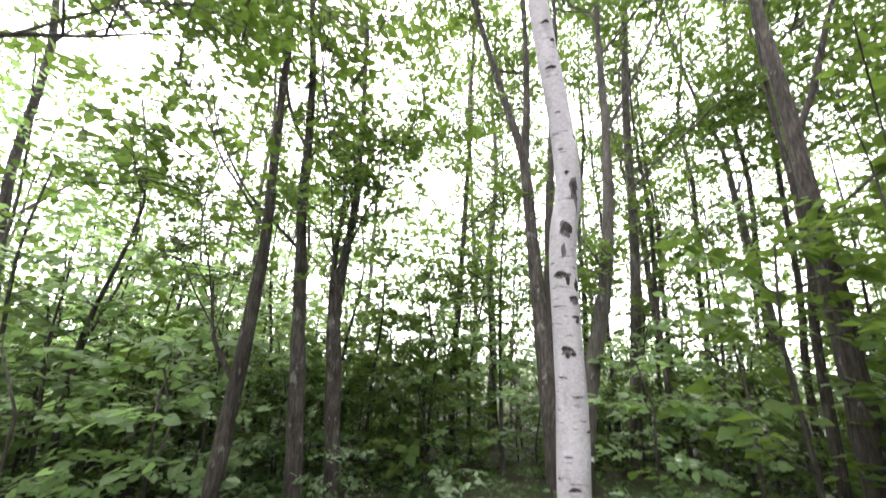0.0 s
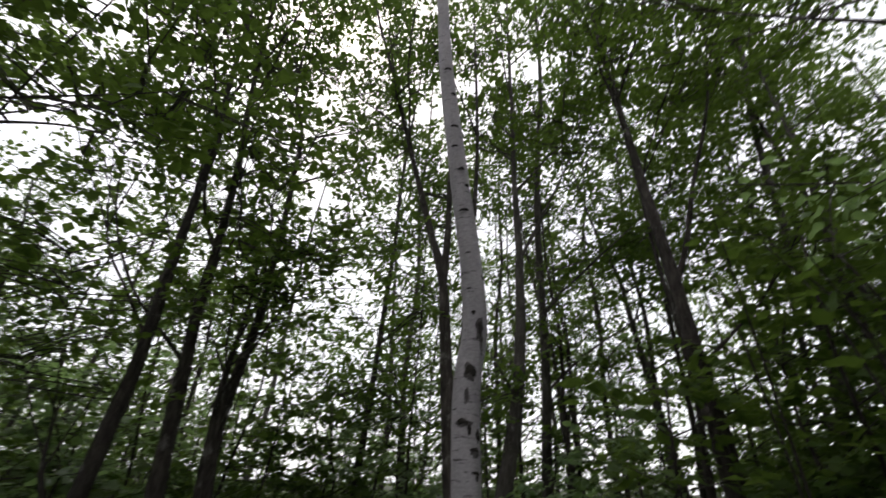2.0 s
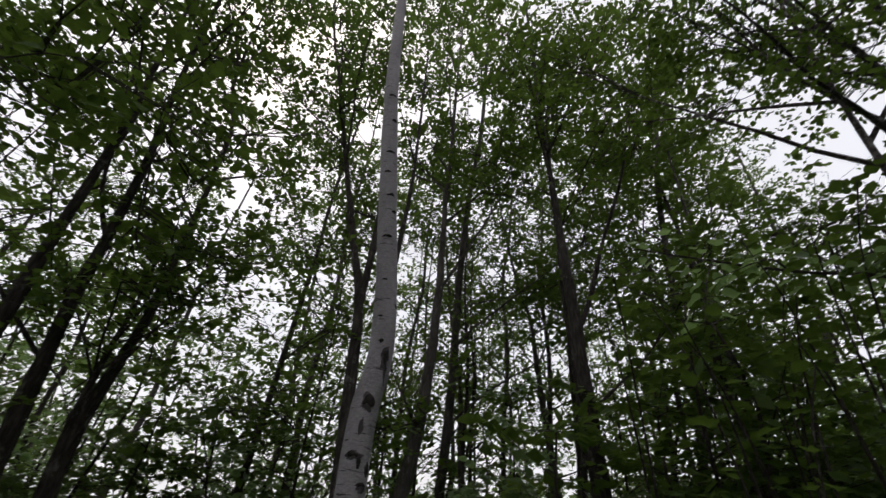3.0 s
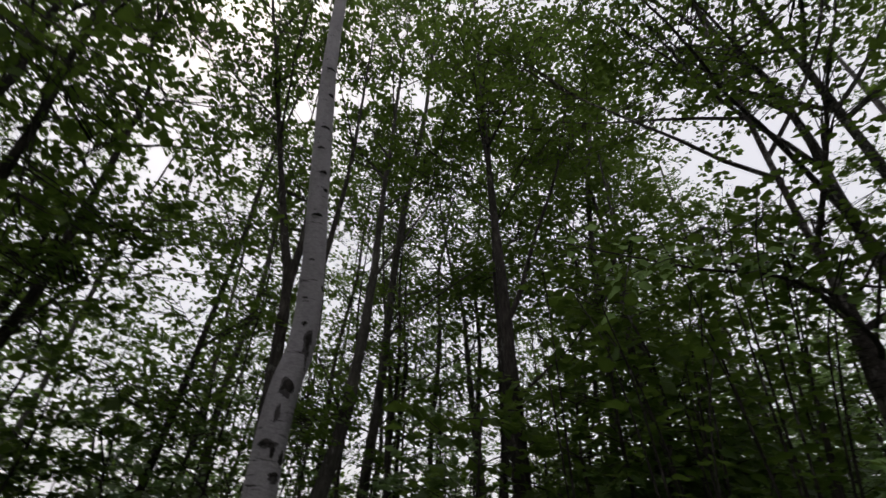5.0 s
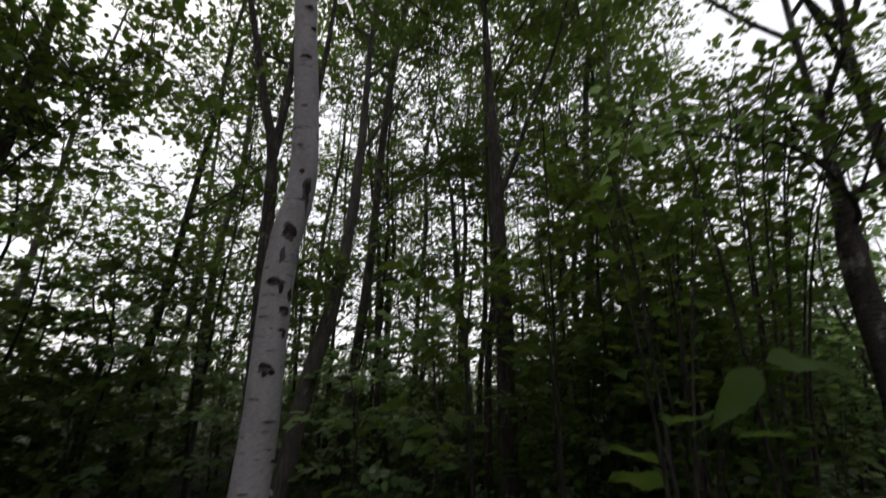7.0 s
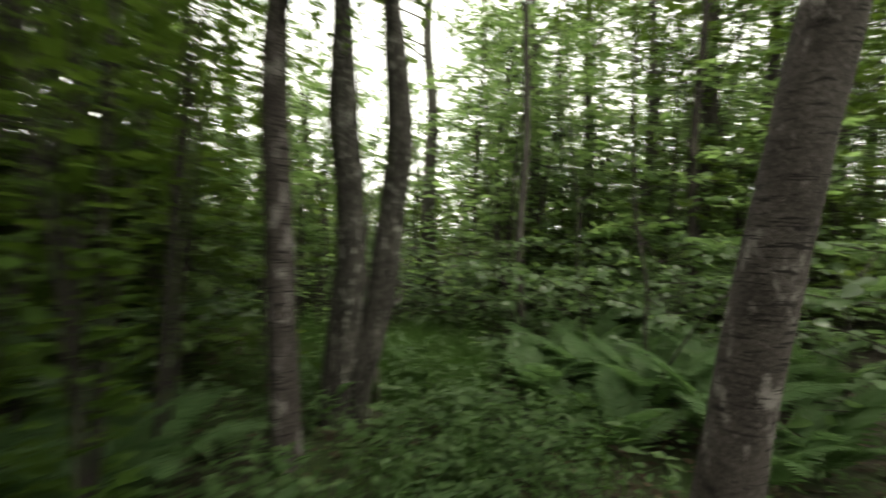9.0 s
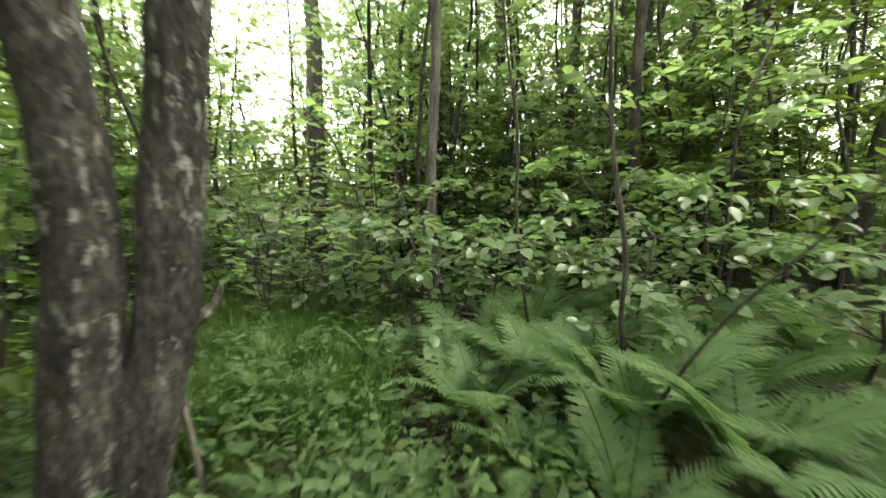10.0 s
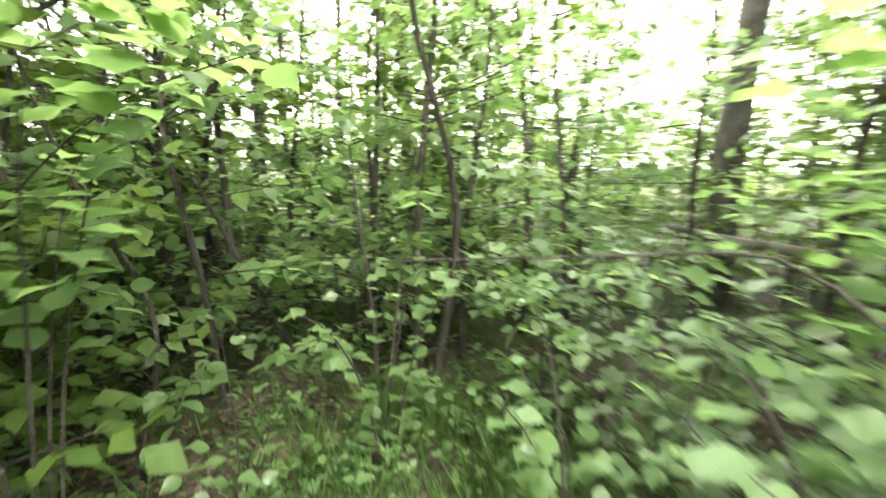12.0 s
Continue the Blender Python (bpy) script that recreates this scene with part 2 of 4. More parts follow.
def sprays(P, D, count, length, size, flat=0.75):
    """Leaves along twigs that start at P and run along D: stalk ends, directions, normals, lengths."""
    k = len(P)
    D = unit(D)
    up = unit(np.array([0, 0, 1.0]) + G.normal(0, 1 - flat, (k, 3)))
    side = unit(np.cross(D, up))
    t = (np.arange(count) + 0.5) / count
    pos = P[:, None, :] + D[:, None, :] * (t[None, :, None] * length) + G.normal(0, 0.02, (k, count, 3))
    pos[:, :, 2] -= (t ** 2 * length * 0.25)[None, :]
    sgn = np.where(np.arange(count) % 2, 1.0, -1.0)[None, :, None]
    ld = D[:, None, :] * (0.35 + 0.5 * t[None, :, None]) + side[:, None, :] * sgn * (1.0 - 0.6 * t[None, :, None]) + G.normal(0, 0.28, (k, count, 3))
    ld[:, :, 2] -= 0.22
    ln = up[:, None, :] + G.normal(0, 0.38, (k, count, 3))
    s = size * G.uniform(0.6, 1.25, (k, count))
    return pos.reshape(-1, 3), ld.reshape(-1, 3), ln.reshape(-1, 3), s.reshape(-1)


def limb_line(start, az, rise, length, bend=0.3):
    """A limb that leaves at start, towards az, rising by that share and bending upwards."""
    d = np.array([math.cos(az), math.sin(az), rise])
    d /= np.linalg.norm(d)
    p, out = np.array(start, float), [np.array(start, float)]
    k = max(4, int(length / 0.35))
    for i in range(k):
        d = d + np.array([R.gauss(0, 0.10), R.gauss(0, 0.10), bend * 0.12 + R.gauss(0, 0.05)])
        d /= np.linalg.norm(d)
        p = p + d * (length / k)
        out.append(p)
    return out


def grow(ob, line, r0, mat, limbs=10, low=0.35, reach=1.8, n_spray=45, per=11, size=0.075, leaf_mat=None, shape=OVATE, seg=12, rough=0.05, twigs=True,
         stems=(), slim=None, step=0.2, trunk_name="trunk", trunk_label="", rise=(0.5, 1.3)):
    """Trunk, further stems, limbs and crown of a tree, about the origin of ob."""
    leaf_mat = leaf_mat or LEAF
    main = curve_through(line, step)
    all_stems = [(main, r0)] + [(curve_through(s, step), r) for s, r in stems]
    for i, (ln, r) in enumerate(all_stems):
        v, f = [], []
        top = 0.18 if i == 0 else 0.25
        rad = [r * (1 - (1 - top) * (k / (len(ln) - 1)) ** 1.1) for k in range(len(ln))]
        if slim:
            rad = [q * (1 - (1 - slim[2]) * min(1, max(0, (c[2] - slim[0]) / (slim[1] - slim[0])))) for q, c in zip(rad, ln)]
        tube(v, f, ln, rad, seg if i == 0 else max(7, seg - 4), rough, 0.35 * r if i == 0 else 0.0)
        part(trunk_name if i == 0 else "stem", mesh_of("trunk", v, f, mat), ob, trunk_label if i == 0 else "")
    sp, sd = [], []
    for i in range(limbs):
        ln, r = all_stems[i % len(all_stems)] if i % 2 else all_stems[0]
        share = (low + (0.97 - low) * ((i + R.random() * 0.8) / limbs)) if ln is main else R.uniform(0.45, 0.97)
        at = ln[min(len(ln) - 1, int(share * (len(ln) - 1)))]
        out = reach * (1.15 - 0.75 * share) * R.uniform(0.75, 1.3) + 0.3
        lb = limb_line(at, R.uniform(0, 2 * math.pi), R.uniform(*rise), out)
        v, f = [], []
        rl = min(0.026, 0.26 * r * (1.15 - share)) + 0.005
        tube(v, f, lb, [rl * (1 - 0.85 * k / (len(lb) - 1)) for k in range(len(lb))], 5)
        knots_u = [R.uniform(0.2, 1.0) ** 0.8 * (len(lb) - 1) for _ in range(max(3, n_spray // 6))]
        aims = [np.array([R.gauss(0, 1), R.gauss(0, 1), R.gauss(0.1, 0.4)]) * 0.30 for _ in knots_u]
        for j in range(n_spray):
            c = j % len(knots_u)
            u = min(max(0.0, knots_u[c] + R.gauss(0, 0.25)), len(lb) - 1)
            a = lb[int(u)] + (lb[min(int(u) + 1, len(lb) - 1)] - lb[int(u)]) * (u - int(u))
            d = np.array([R.gauss(0, 1), R.gauss(0, 1), R.gauss(0.1, 0.35)])
            d += 0.7 * (lb[-1] - lb[0]) / (out + 0.1)
            d /= np.linalg.norm(d)
            e = a + aims[c] + d * R.uniform(0.05, 0.24)
            sp.append(e)
            sd.append(d)
            if twigs and j % 2 == 0:
                tube(v, f, [a, a + aims[c] * 0.6 + (0, 0, 0.05), e, e + d * 0.28], [0.006, 0.005, 0.004, 0.002], 3)
        part("limb", mesh_of("limb", v, f, mat, False), ob)
    P, D, N, S = sprays(np.array(sp), np.array(sd), per, 0.34, size)
    tagged(part("crown", leaves("crown", P, D, N, S, leaf_mat, shape), ob), kind="stuff")
    return ob


def rel(x, y, pts):
    z0 = gz(x, y)
    return [(px - x, py - y, pz - z0) for px, py, pz in pts]


# ---- forest floor ----
CX, CY = 3.0, 0.8
verts, faces = [(CX, CY, gz(CX, CY))], []
rings, SEG = [], 120
r = 0.15
while r < 900:
    rings.append(r)
    r *= 1.07 if r < 30 else 1.35
for i, r in enumerate(rings):
    for k in range(SEG):
        a = 2 * math.pi * k / SEG
        x, y = CX + r * math.cos(a), CY + r * math.sin(a)
        verts.append((x, y, gz(x, y) if r < 60 else 0))
for k in range(SEG):
    faces.append((0, 1 + k, 1 + (k + 1) % SEG))
for i in range(len(rings) - 1):
    for k in range(SEG):
        a, b2 = 1 + i * SEG + k, 1 + i * SEG + (k + 1) % SEG
        faces.append((a, a + SEG, b2 + SEG, b2))
ground = new("ground", mesh_of("ground", verts, faces, SOIL))
tagged(ground, "dark forest soil with leaf litter and moss", "forest floor", kind="structure")

# ---- the trees one can tell apart ----
x, y = 0.76, 2.25
birch = thing("birch_tree", x, y, "slender white-barked birch with black knots, leaning slightly", "birch tree")
grow(birch, rel(x, y, [(0.72, 2.25, -0.1), (0.735, 2.25, 0.55), (0.75, 2.25, 1.1), (0.745, 2.25, 1.52), (0.74, 2.25, 1.75), (0.75, 2.25, 1.98), (0.785, 2.25, 2.22),
                        (0.76, 2.25, 2.62), (0.69, 2.26, 3.21), (0.62, 2.27, 3.85), (0.56, 2.27, 4.56), (0.50, 2.35, 6.2), (0.55, 2.5, 8.0), (0.6, 2.5, 10.0)]),
     0.075, BIRCH, limbs=9, low=0.62, reach=1.5, n_spray=36, size=0.055, seg=20, rough=0.075, step=0.07)
BIRCH_X = ((0.0, 0.72), (0.55, 0.735), (1.1, 0.75), (1.52, 0.745), (1.75, 0.74), (1.98, 0.75), (2.22, 0.785), (2.62, 0.76), (3.21, 0.69), (3.85, 0.62), (4.56, 0.56))


def scar(kz, ka, w, h, arch=0.3, lift=0.006, mat=None, label="black uneven branch scar"):
    """An uneven dark blotch that lies on the birch's bark, arched and ragged below."""
    cx = float(np.interp(kz, [q[0] for q in BIRCH_X], [q[1] for q in BIRCH_X])) - x
    rr = 0.0735 - 0.0055 * kz
    K = 30
    v, f = [(cx + (rr + lift + 0.002) * math.cos(ka), (rr + lift + 0.002) * math.sin(ka), kz - gz(x, y))], []
    for ring, out in ((0.6, lift), (1.0, lift - 0.008)):
        for k in range(K):
            t = 2 * math.pi * k / K
            c2, s2 = math.cos(t), math.sin(t)
            q = 1 + 0.6 * noise.noise((c2 * 1.3 + kz * 9, s2 * 1.3, ka + kz * 5)) + (0.45 if s2 < 0 else 0.2) * noise.noise((c2 * 5 + kz * 31, s2 * 5, ka * 7))
            du = ring * q * w * c2
            a, dz = ka + du / rr, ring * q * h * s2 - arch * h * (du / w) ** 2
            v.append((cx + (rr + out) * math.cos(a), (rr + out) * math.sin(a), kz - gz(x, y) + dz))
    for k in range(K):
        n2 = (k + 1) % K
        f += [(0, 1 + k, 1 + n2), (1 + k, 1 + K + k, 1 + K + n2, 1 + n2)]
    part("branch_scar", mesh_of("branch_scar", v, f, mat or KNOT), birch, label)


# soft grey stains and painted shading first, the black scars on top of them
# the tall patch at 2.20 puts the shade of a crease into the colour
for q in [(1.98, -1.55, 0.054, 0.060), (2.20, -1.25, 0.034, 0.10), (1.76, -1.8, 0.055, 0.022), (1.41, -1.75, 0.046, 0.026), (2.36, -0.7, 0.03, 0.06), (1.64, -1.0, 0.030, 0.024), (1.88, -1.7, 0.016, 0.05)]:
    scar(*q, 0.3, 0.003, SMUDGE, "grey bark with stain and painted shade round a scar")
for q in [(1.99, -1.50, 0.042, 0.034, 0.5), (2.20, -1.25, 0.018, 0.055, 0.0), (2.28, -1.75, 0.013, 0.014, 0.2), (2.14, -1.0, 0.012, 0.02, 0.0),
          (1.765, -1.95, 0.036, 0.013, 0.9), (1.735, -1.45, 0.012, 0.028, 0.0), (1.71, -0.75, 0.016, 0.030, 0.0), (1.655, -1.05, 0.026, 0.010, 0.8), (1.565, -1.05, 0.030, 0.009, 0.9), (1.545, -0.95, 0.008, 0.014, 0.0),
          (1.425, -1.85, 0.036, 0.013, 0.6), (1.40, -1.45, 0.016, 0.012, 0.2), (1.395, -1.8, 0.010, 0.018, 0.0), (2.47, -0.62, 0.026, 0.034, 0.0), (2.36, -0.5, 0.014, 0.022, 0.0), (2.41, -2.0, 0.016, 0.006, 0.3),
          (2.90, -1.7, 0.035, 0.008, 0.6), (3.20, -1.4, 0.026, 0.011, 0.8), (2.62, -1.9, 0.020, 0.006, 0.4), (1.08, -0.6, 0.014, 0.010, 0.2), (0.86, -1.7, 0.034, 0.012, 0.5), (3.55, -1.6, 0.03, 0.007, 0.5), (3.85, -1.2, 0.022, 0.010, 0.6), (3.08, -1.0, 0.016, 0.012, 0.2), (1.22, -1.2, 0.030, 0.004, 0.2), (0.62, -1.5, 0.034, 0.006, 0.3), (0.38, -1.1, 0.024, 0.009, 0.4), (1.30, -2.2, 0.02, 0.004, 0.2), (0.98, -2.0, 0.026, 0.004, 0.2), (3.38, -1.9, 0.024, 0.006, 0.3), (4.1, -1.6, 0.026, 0.007, 0.3)]:
    scar(*q)
for kz, ka in [(0.98, -0.35), (2.3, -0.2)]:
    P0 = np.array([[0.745 - x + 0.066 * math.cos(ka), 0.066 * math.sin(ka), kz]])
    part("bark_curl", leaves("bark_curl", P0, np.array([[0.6, -0.3, -0.5]]), np.array([[0.5, -0.8, 0.3]]), np.array([0.03]), BIRCH), birch, "peeling curl of birch bark")

TREES = [
    # name, label, base, control points, radius, bark, stems, crown settings
    ("alder_tree", "dark forked alder with several steep stems", (1.0, 4.78),
     [(1.05, 4.76, -0.1), (0.97, 4.76, 1.11), (0.90, 4.77, 2.01), (0.85, 4.78, 2.85), (0.78, 4.78, 3.69), (0.57, 4.79, 4.49), (0.28, 4.79, 5.61), (-0.11, 4.76, 7.15), (-0.5, 4.7, 8.6), (-0.8, 4.7, 10.5)],
     0.096, DARK, [([(0.80, 4.78, 3.65), (0.84, 4.78, 4.49), (0.83, 4.78, 5.81), (0.72, 4.79, 6.95), (0.7, 4.8, 9.5)], 0.064),
                   ([(0.98, 4.80, 0.9), (1.08, 4.86, 3.29), (1.22, 4.85, 5.36), (1.23, 4.85, 7.0), (1.2, 4.9, 9.8)], 0.07)]),
    ("aspen_tree", "straight grey-barked tree with a low side branch", (1.42, 5.1),
     [(1.30, 5.12, -0.1), (1.46, 5.09, 1.19), (1.64, 5.05, 2.06), (1.75, 5.02, 2.95), (1.80, 5.0, 4.14), (1.80, 5.01, 5.52), (1.83, 5.0, 6.61), (1.84, 4.99, 8.31), (1.9, 5.0, 11.0)],
     0.098, GREY, [([(1.80, 5.0, 4.1), (2.15, 4.95, 4.8), (2.7, 4.9, 6.0), (3.1, 4.9, 7.4)], 0.03), ([(1.68, 5.05, 2.4), (1.45, 5.0, 2.75), (1.3, 5.0, 3.0)], 0.025)]),
    ("maple_tree", "brown-barked maple forking high up with a thin twin stem", (2.9, 3.58),
     [(2.93, 3.56, -0.1), (2.91, 3.57, 1.27), (2.90, 3.57, 1.98), (2.88, 3.58, 2.7), (2.86, 3.59, 3.3), (2.82, 3.60, 4.0), (2.77, 3.63, 5.2), (2.72, 3.65, 6.5), (2.66, 3.67, 8.7), (2.6, 3.7, 10.8)],
     0.095, DARK, [([(2.87, 3.58, 3.2), (3.02, 3.50, 3.6), (3.17, 3.38, 4.21), (3.45, 3.1, 5.3), (3.7, 2.9, 7.0)], 0.036), ([(2.9, 3.57, 2.45), (3.15, 3.45, 2.7), (3.5, 3.35, 3.05), (3.8, 3.2, 3.6)], 0.018)]),
    ("maple_tree", "thin brown maple beside a thicker one", (3.0, 4.0),
     [(3.0, 4.0, -0.1), (3.01, 4.0, 1.55), (3.06, 3.97, 2.26), (3.05, 3.98, 3.01), (3.02, 4.0, 3.76), (3.02, 4.0, 4.56), (3.03, 3.99, 5.57), (3.1, 4.1, 8.5)],
     0.042, DARK, []),
    ("maple_tree", "dark slender maple curving up from a leaning foot", (-1.62, 3.42),
     [(-1.66, 3.42, -0.1), (-1.55, 3.44, 1.22), (-1.52, 3.45, 1.72), (-1.50, 3.47, 2.22), (-1.51, 3.46, 2.79), (-1.52, 3.45, 3.33), (-1.53, 3.45, 3.88), (-1.53, 3.45, 4.36), (-1.60, 3.41, 5.08), (-1.7, 3.4, 7.0), (-1.7, 3.4, 9.0)],
     0.064, DARK, [([(-1.50, 3.46, 2.4), (-1.75, 3.42, 2.75), (-2.05, 3.38, 3.2), (-2.3, 3.3, 4.1)], 0.016), ([(-1.51, 3.46, 3.0), (-1.7, 3.4, 3.5), (-1.95, 3.35, 4.1)], 0.010), ([(-1.6, 3.43, 1.2), (-1.78, 3.4, 1.5), (-1.86, 3.4, 1.95)], 0.024)]),
    ("maple_tree", "dark maple with a small fork above head height", (-1.2, 3.85),
     [(-1.16, 3.86, -0.1), (-1.24, 3.83, 1.13), (-1.28, 3.81, 1.64), (-1.33, 3.79, 2.30), (-1.36, 3.77, 2.81), (-1.37, 3.77, 3.33), (-1.39, 3.76, 3.83), (-1.41, 3.75, 4.25), (-1.52, 3.69, 5.4), (-1.6, 3.6, 7.5), (-1.6, 3.6, 9.5)],
     0.072, DARK, [([(-1.365, 3.77, 3.3), (-1.52, 3.7, 3.62), (-1.62, 3.66, 4.0), (-1.75, 3.6, 5.0)], 0.028), ([(-1.33, 3.79, 2.3), (-1.55, 3.74, 2.52), (-1.9, 3.66, 2.9), (-2.2, 3.56, 3.5), (-2.36, 3.5, 4.2)], 0.020), ([(-1.33, 3.78, 2.3), (-1.15, 3.7, 2.2), (-0.95, 3.65, 1.95)], 0.009), ([(-1.37, 3.77, 3.1), (-1.2, 3.7, 3.45), (-1.05, 3.65, 4.0)], 0.011)]),
    ("maple_tree", "grey-brown maple with two stems rising side by side", (-1.02, 4.24),
     [(-1.0, 4.25, -0.1), (-1.05, 4.23, 1.10), (-1.10, 4.21, 1.71), (-1.09, 4.22, 2.15), (-1.01, 4.25, 2.88), (-1.01, 4.25, 3.45), (-1.01, 4.25, 4.02), (-1.03, 4.24, 4.65), (-1.06, 4.23, 5.25), (-1.26, 4.15, 6.14), (-1.3, 4.1, 8.5)],
     0.066, DARK, [([(-1.03, 4.24, 0.5), (-1.13, 4.2, 1.6), (-1.16, 4.2, 2.3), (-1.12, 4.2, 3.0), (-1.15, 4.2, 3.6)], 0.055)]),
    ("maple_tree", "maple with a long low limb arching over the undergrowth", (-3.0, 1.2),
     [(-3.0, 1.2, -0.1), (-3.0, 1.2, 2.0), (-3.05, 1.2, 4.0), (-3.1, 1.1, 9.0)], 0.08, DARK,
     [([(-3.0, 1.2, 1.9), (-2.3, 1.35, 2.45), (-1.75, 1.5, 2.65), (-1.75, 1.9, 3.0), (-1.72, 2.3, 3.37), (-1.6, 2.7, 3.6)], 0.022)]),
    ("aspen_tree", "thin leaning grey tree among the saplings", (3.35, 7.6),
     [(3.4, 7.6, -0.1), (3.22, 7.69, 1.54), (3.14, 7.73, 2.49), (3.09, 7.74, 3.57), (2.95, 7.79, 4.57), (2.82, 7.83, 5.32), (2.6, 7.9, 7.5), (2.5, 8, 9.5)],
     0.075, GREY, []),
    ("aspen_tree", "slim grey tree leaning over the saplings", (4.42, 6.52),
     [(4.44, 6.52, -0.1), (4.33, 6.58, 1.52), (4.23, 6.64, 2.69), (4.13, 6.70, 3.92), (4.06, 6.74, 4.82), (3.87, 6.84, 5.63), (3.6, 6.9, 7.2), (3.4, 7.0, 9.6)],
     0.085, GREY, [([(4.13, 6.70, 3.92), (4.35, 6.6, 4.5), (4.45, 6.5, 5.3)], 0.025)]),
    ("maple_tree", "thin dark maple standing alone in the thicket", (0.54, 6.2),
     [(0.55, 6.2, -0.1), (0.54, 6.2, 0.41), (0.53, 6.2, 1.48), (0.54, 6.2, 2.29), (0.6, 6.2, 4.0), (0.55, 6.2, 6.5)],
     0.026, DARK, [([(0.54, 6.2, 1.3), (0.75, 6.1, 1.6), (0.95, 6.05, 1.75)], 0.012)]),
]
for name, label, (x, y), pts, r0, mat, stems in TREES:
    grow(thing(name, x, y, label, "tree", "trees of the wood"), rel(x, y, pts), r0, mat, limbs=16, low=0.46, reach=2.0, n_spray=33, size=0.066,
         stems=[(rel(x, y, s), sr) for s, sr in stems], seg=14, step=0.08, rough=0.17, slim=(1.2, 5.5, 0.62))

x, y = 3.96, 1.34
left_tree = grow(thing("cherry_tree", x, y, "reddish grey cherry trunk with dark horizontal marks", "tree"),
                 rel(x, y, [(3.987, 1.310, -0.1), (3.977, 1.320, 0.3), (3.957, 1.329, 0.8), (3.941, 1.338, 1.25), (3.931, 1.348, 1.6), (3.915, 1.357, 2.1), (3.93, 1.34, 2.9), (3.95, 1.35, 4.2), (4.0, 1.3, 6.5), (4.1, 1.2, 9.0)]),
                 0.084, CHERRY, slim=(2.2, 3.0, 0.4), limbs=16, low=0.27, reach=2.3, n_spray=40, size=0.055, seg=24, rough=0.06, step=0.06)
x, y = 4.57, 1.13
pair = grow(thing("alder_tree", x, y, "two thick lichen-spotted grey trunks joined at the foot", "tree"),
            rel(x, y, [(4.531, 1.234, -0.1), (4.537, 1.224, 0.28), (4.548, 1.189, 0.64), (4.565, 1.160, 0.93), (4.570, 1.155, 1.22), (4.564, 1.165, 1.63), (4.543, 1.204, 2.15), (4.57, 1.24, 3.29), (4.58, 1.25, 3.88), (4.6, 1.23, 4.46), (4.58, 1.27, 5.4), (4.53, 1.42, 6.2), (4.5, 1.6, 9.5)]),
            0.112, LICHEN, slim=(2.2, 3.4, 0.5), limbs=18, low=0.36, reach=2.4, n_spray=48, size=0.052, seg=40, rough=0.17, step=0.035,
            stems=[(rel(x, y, [(4.576, 1.126, -0.05), (4.587, 1.106, 0.19), (4.610, 1.047, 0.49), (4.643, 0.978, 0.79), (4.660, 0.924, 1.15), (4.677, 0.880, 1.59), (4.678, 0.850, 2.06), (4.67, 0.93, 3.07), (4.67, 0.96, 3.95), (4.66, 0.99, 5.2), (4.65, 1.03, 6.8), (4.8, 1.0, 9.5)]), 0.105)])
v, f = [], []
tube(v, f, [np.array(q) - (x, y, gz(x, y)) for q in [(4.62, 0.96, 0.80), (4.69, 0.885, 0.80), (4.735, 0.855, 0.835), (4.765, 0.84, 0.885), (4.77, 0.838, 0.90)]], [0.034, 0.026, 0.018, 0.013, 0.006], 10, 0.55)
part("branch_stub", mesh_of("branch_stub", v, f, LICHEN), pair, "broken branch stub")
x, y = 3.45, -0.73
grow(thing("cherry_tree", x, y, "leaning brown cherry trunk with pale ring marks", "tree"),
     rel(x, y, [(3.462, -0.635, -0.1), (3.444, -0.676, 0.4), (3.415, -0.717, 0.83), (3.377, -0.764, 1.25), (3.349, -0.800, 1.55), (3.321, -0.851, 1.92), (3.257, -0.984, 2.8), (3.066, -1.193, 5.0), (2.970, -1.297, 9.0)]),
     0.112, CHERRY, limbs=10, low=0.5, reach=1.8, n_spray=36, seg=24, rough=0.06, step=0.06)

# trunks in the middle distance of the second half
MID = [((7.23, -0.21), 0.048, GREY, (0.02, 0.0)), ((8.75, -3.00), 0.11, DARK, (0.0, -0.02)), ((8.04, -4.04), 0.12, DARK, (0.02, -0.03)), ((9.93, -2.62), 0.09, GREY, (0, 0)),
       ((11.55, 1.58), 0.15, GREY, (0, 0.01)), ((10.35, -0.62), 0.09, GREY, (0, 0)), ((7.42, -2.30), 0.05, DARK, (0.02, -0.04)), ((9.10, -4.23), 0.1, DARK, (0, 0.02)), ((10.69, -3.96), 0.1, GREY, (0, 0)),
       ((9.56, -5.61), 0.1, DARK, (0, 0)), ((12.61, -2.08), 0.12, DARK, (0, 0)), ((8.33, 6.54), 0.08, DARK, (0.03, 0)), ((10.18, 5.62), 0.09, GREY, (-0.03, 0.0)), ((7.19, 5.29), 0.05, GREY, (-0.03, 0.02))]
for (x, y), r0, mat, (lx, ly) in MID:
    h = R.uniform(8.5, 11.5)
    pts = [(x, y, -0.1)] + [(x + lx * q + R.gauss(0, 0.05), y + ly * q + R.gauss(0, 0.05), q) for q in (1.2, 2.6, 4.2, 6.0, 8.0, h)]
    grow(thing("alder_tree", x, y, "straight forest tree with a bare lower trunk", "tree", "trees of the wood"), rel(x, y, pts), 1.25 * r0, mat, limbs=12, low=0.40, reach=1.9, n_spray=32, per=10, size=0.08, shape=RHOMB, seg=10, step=0.3, twigs=False)

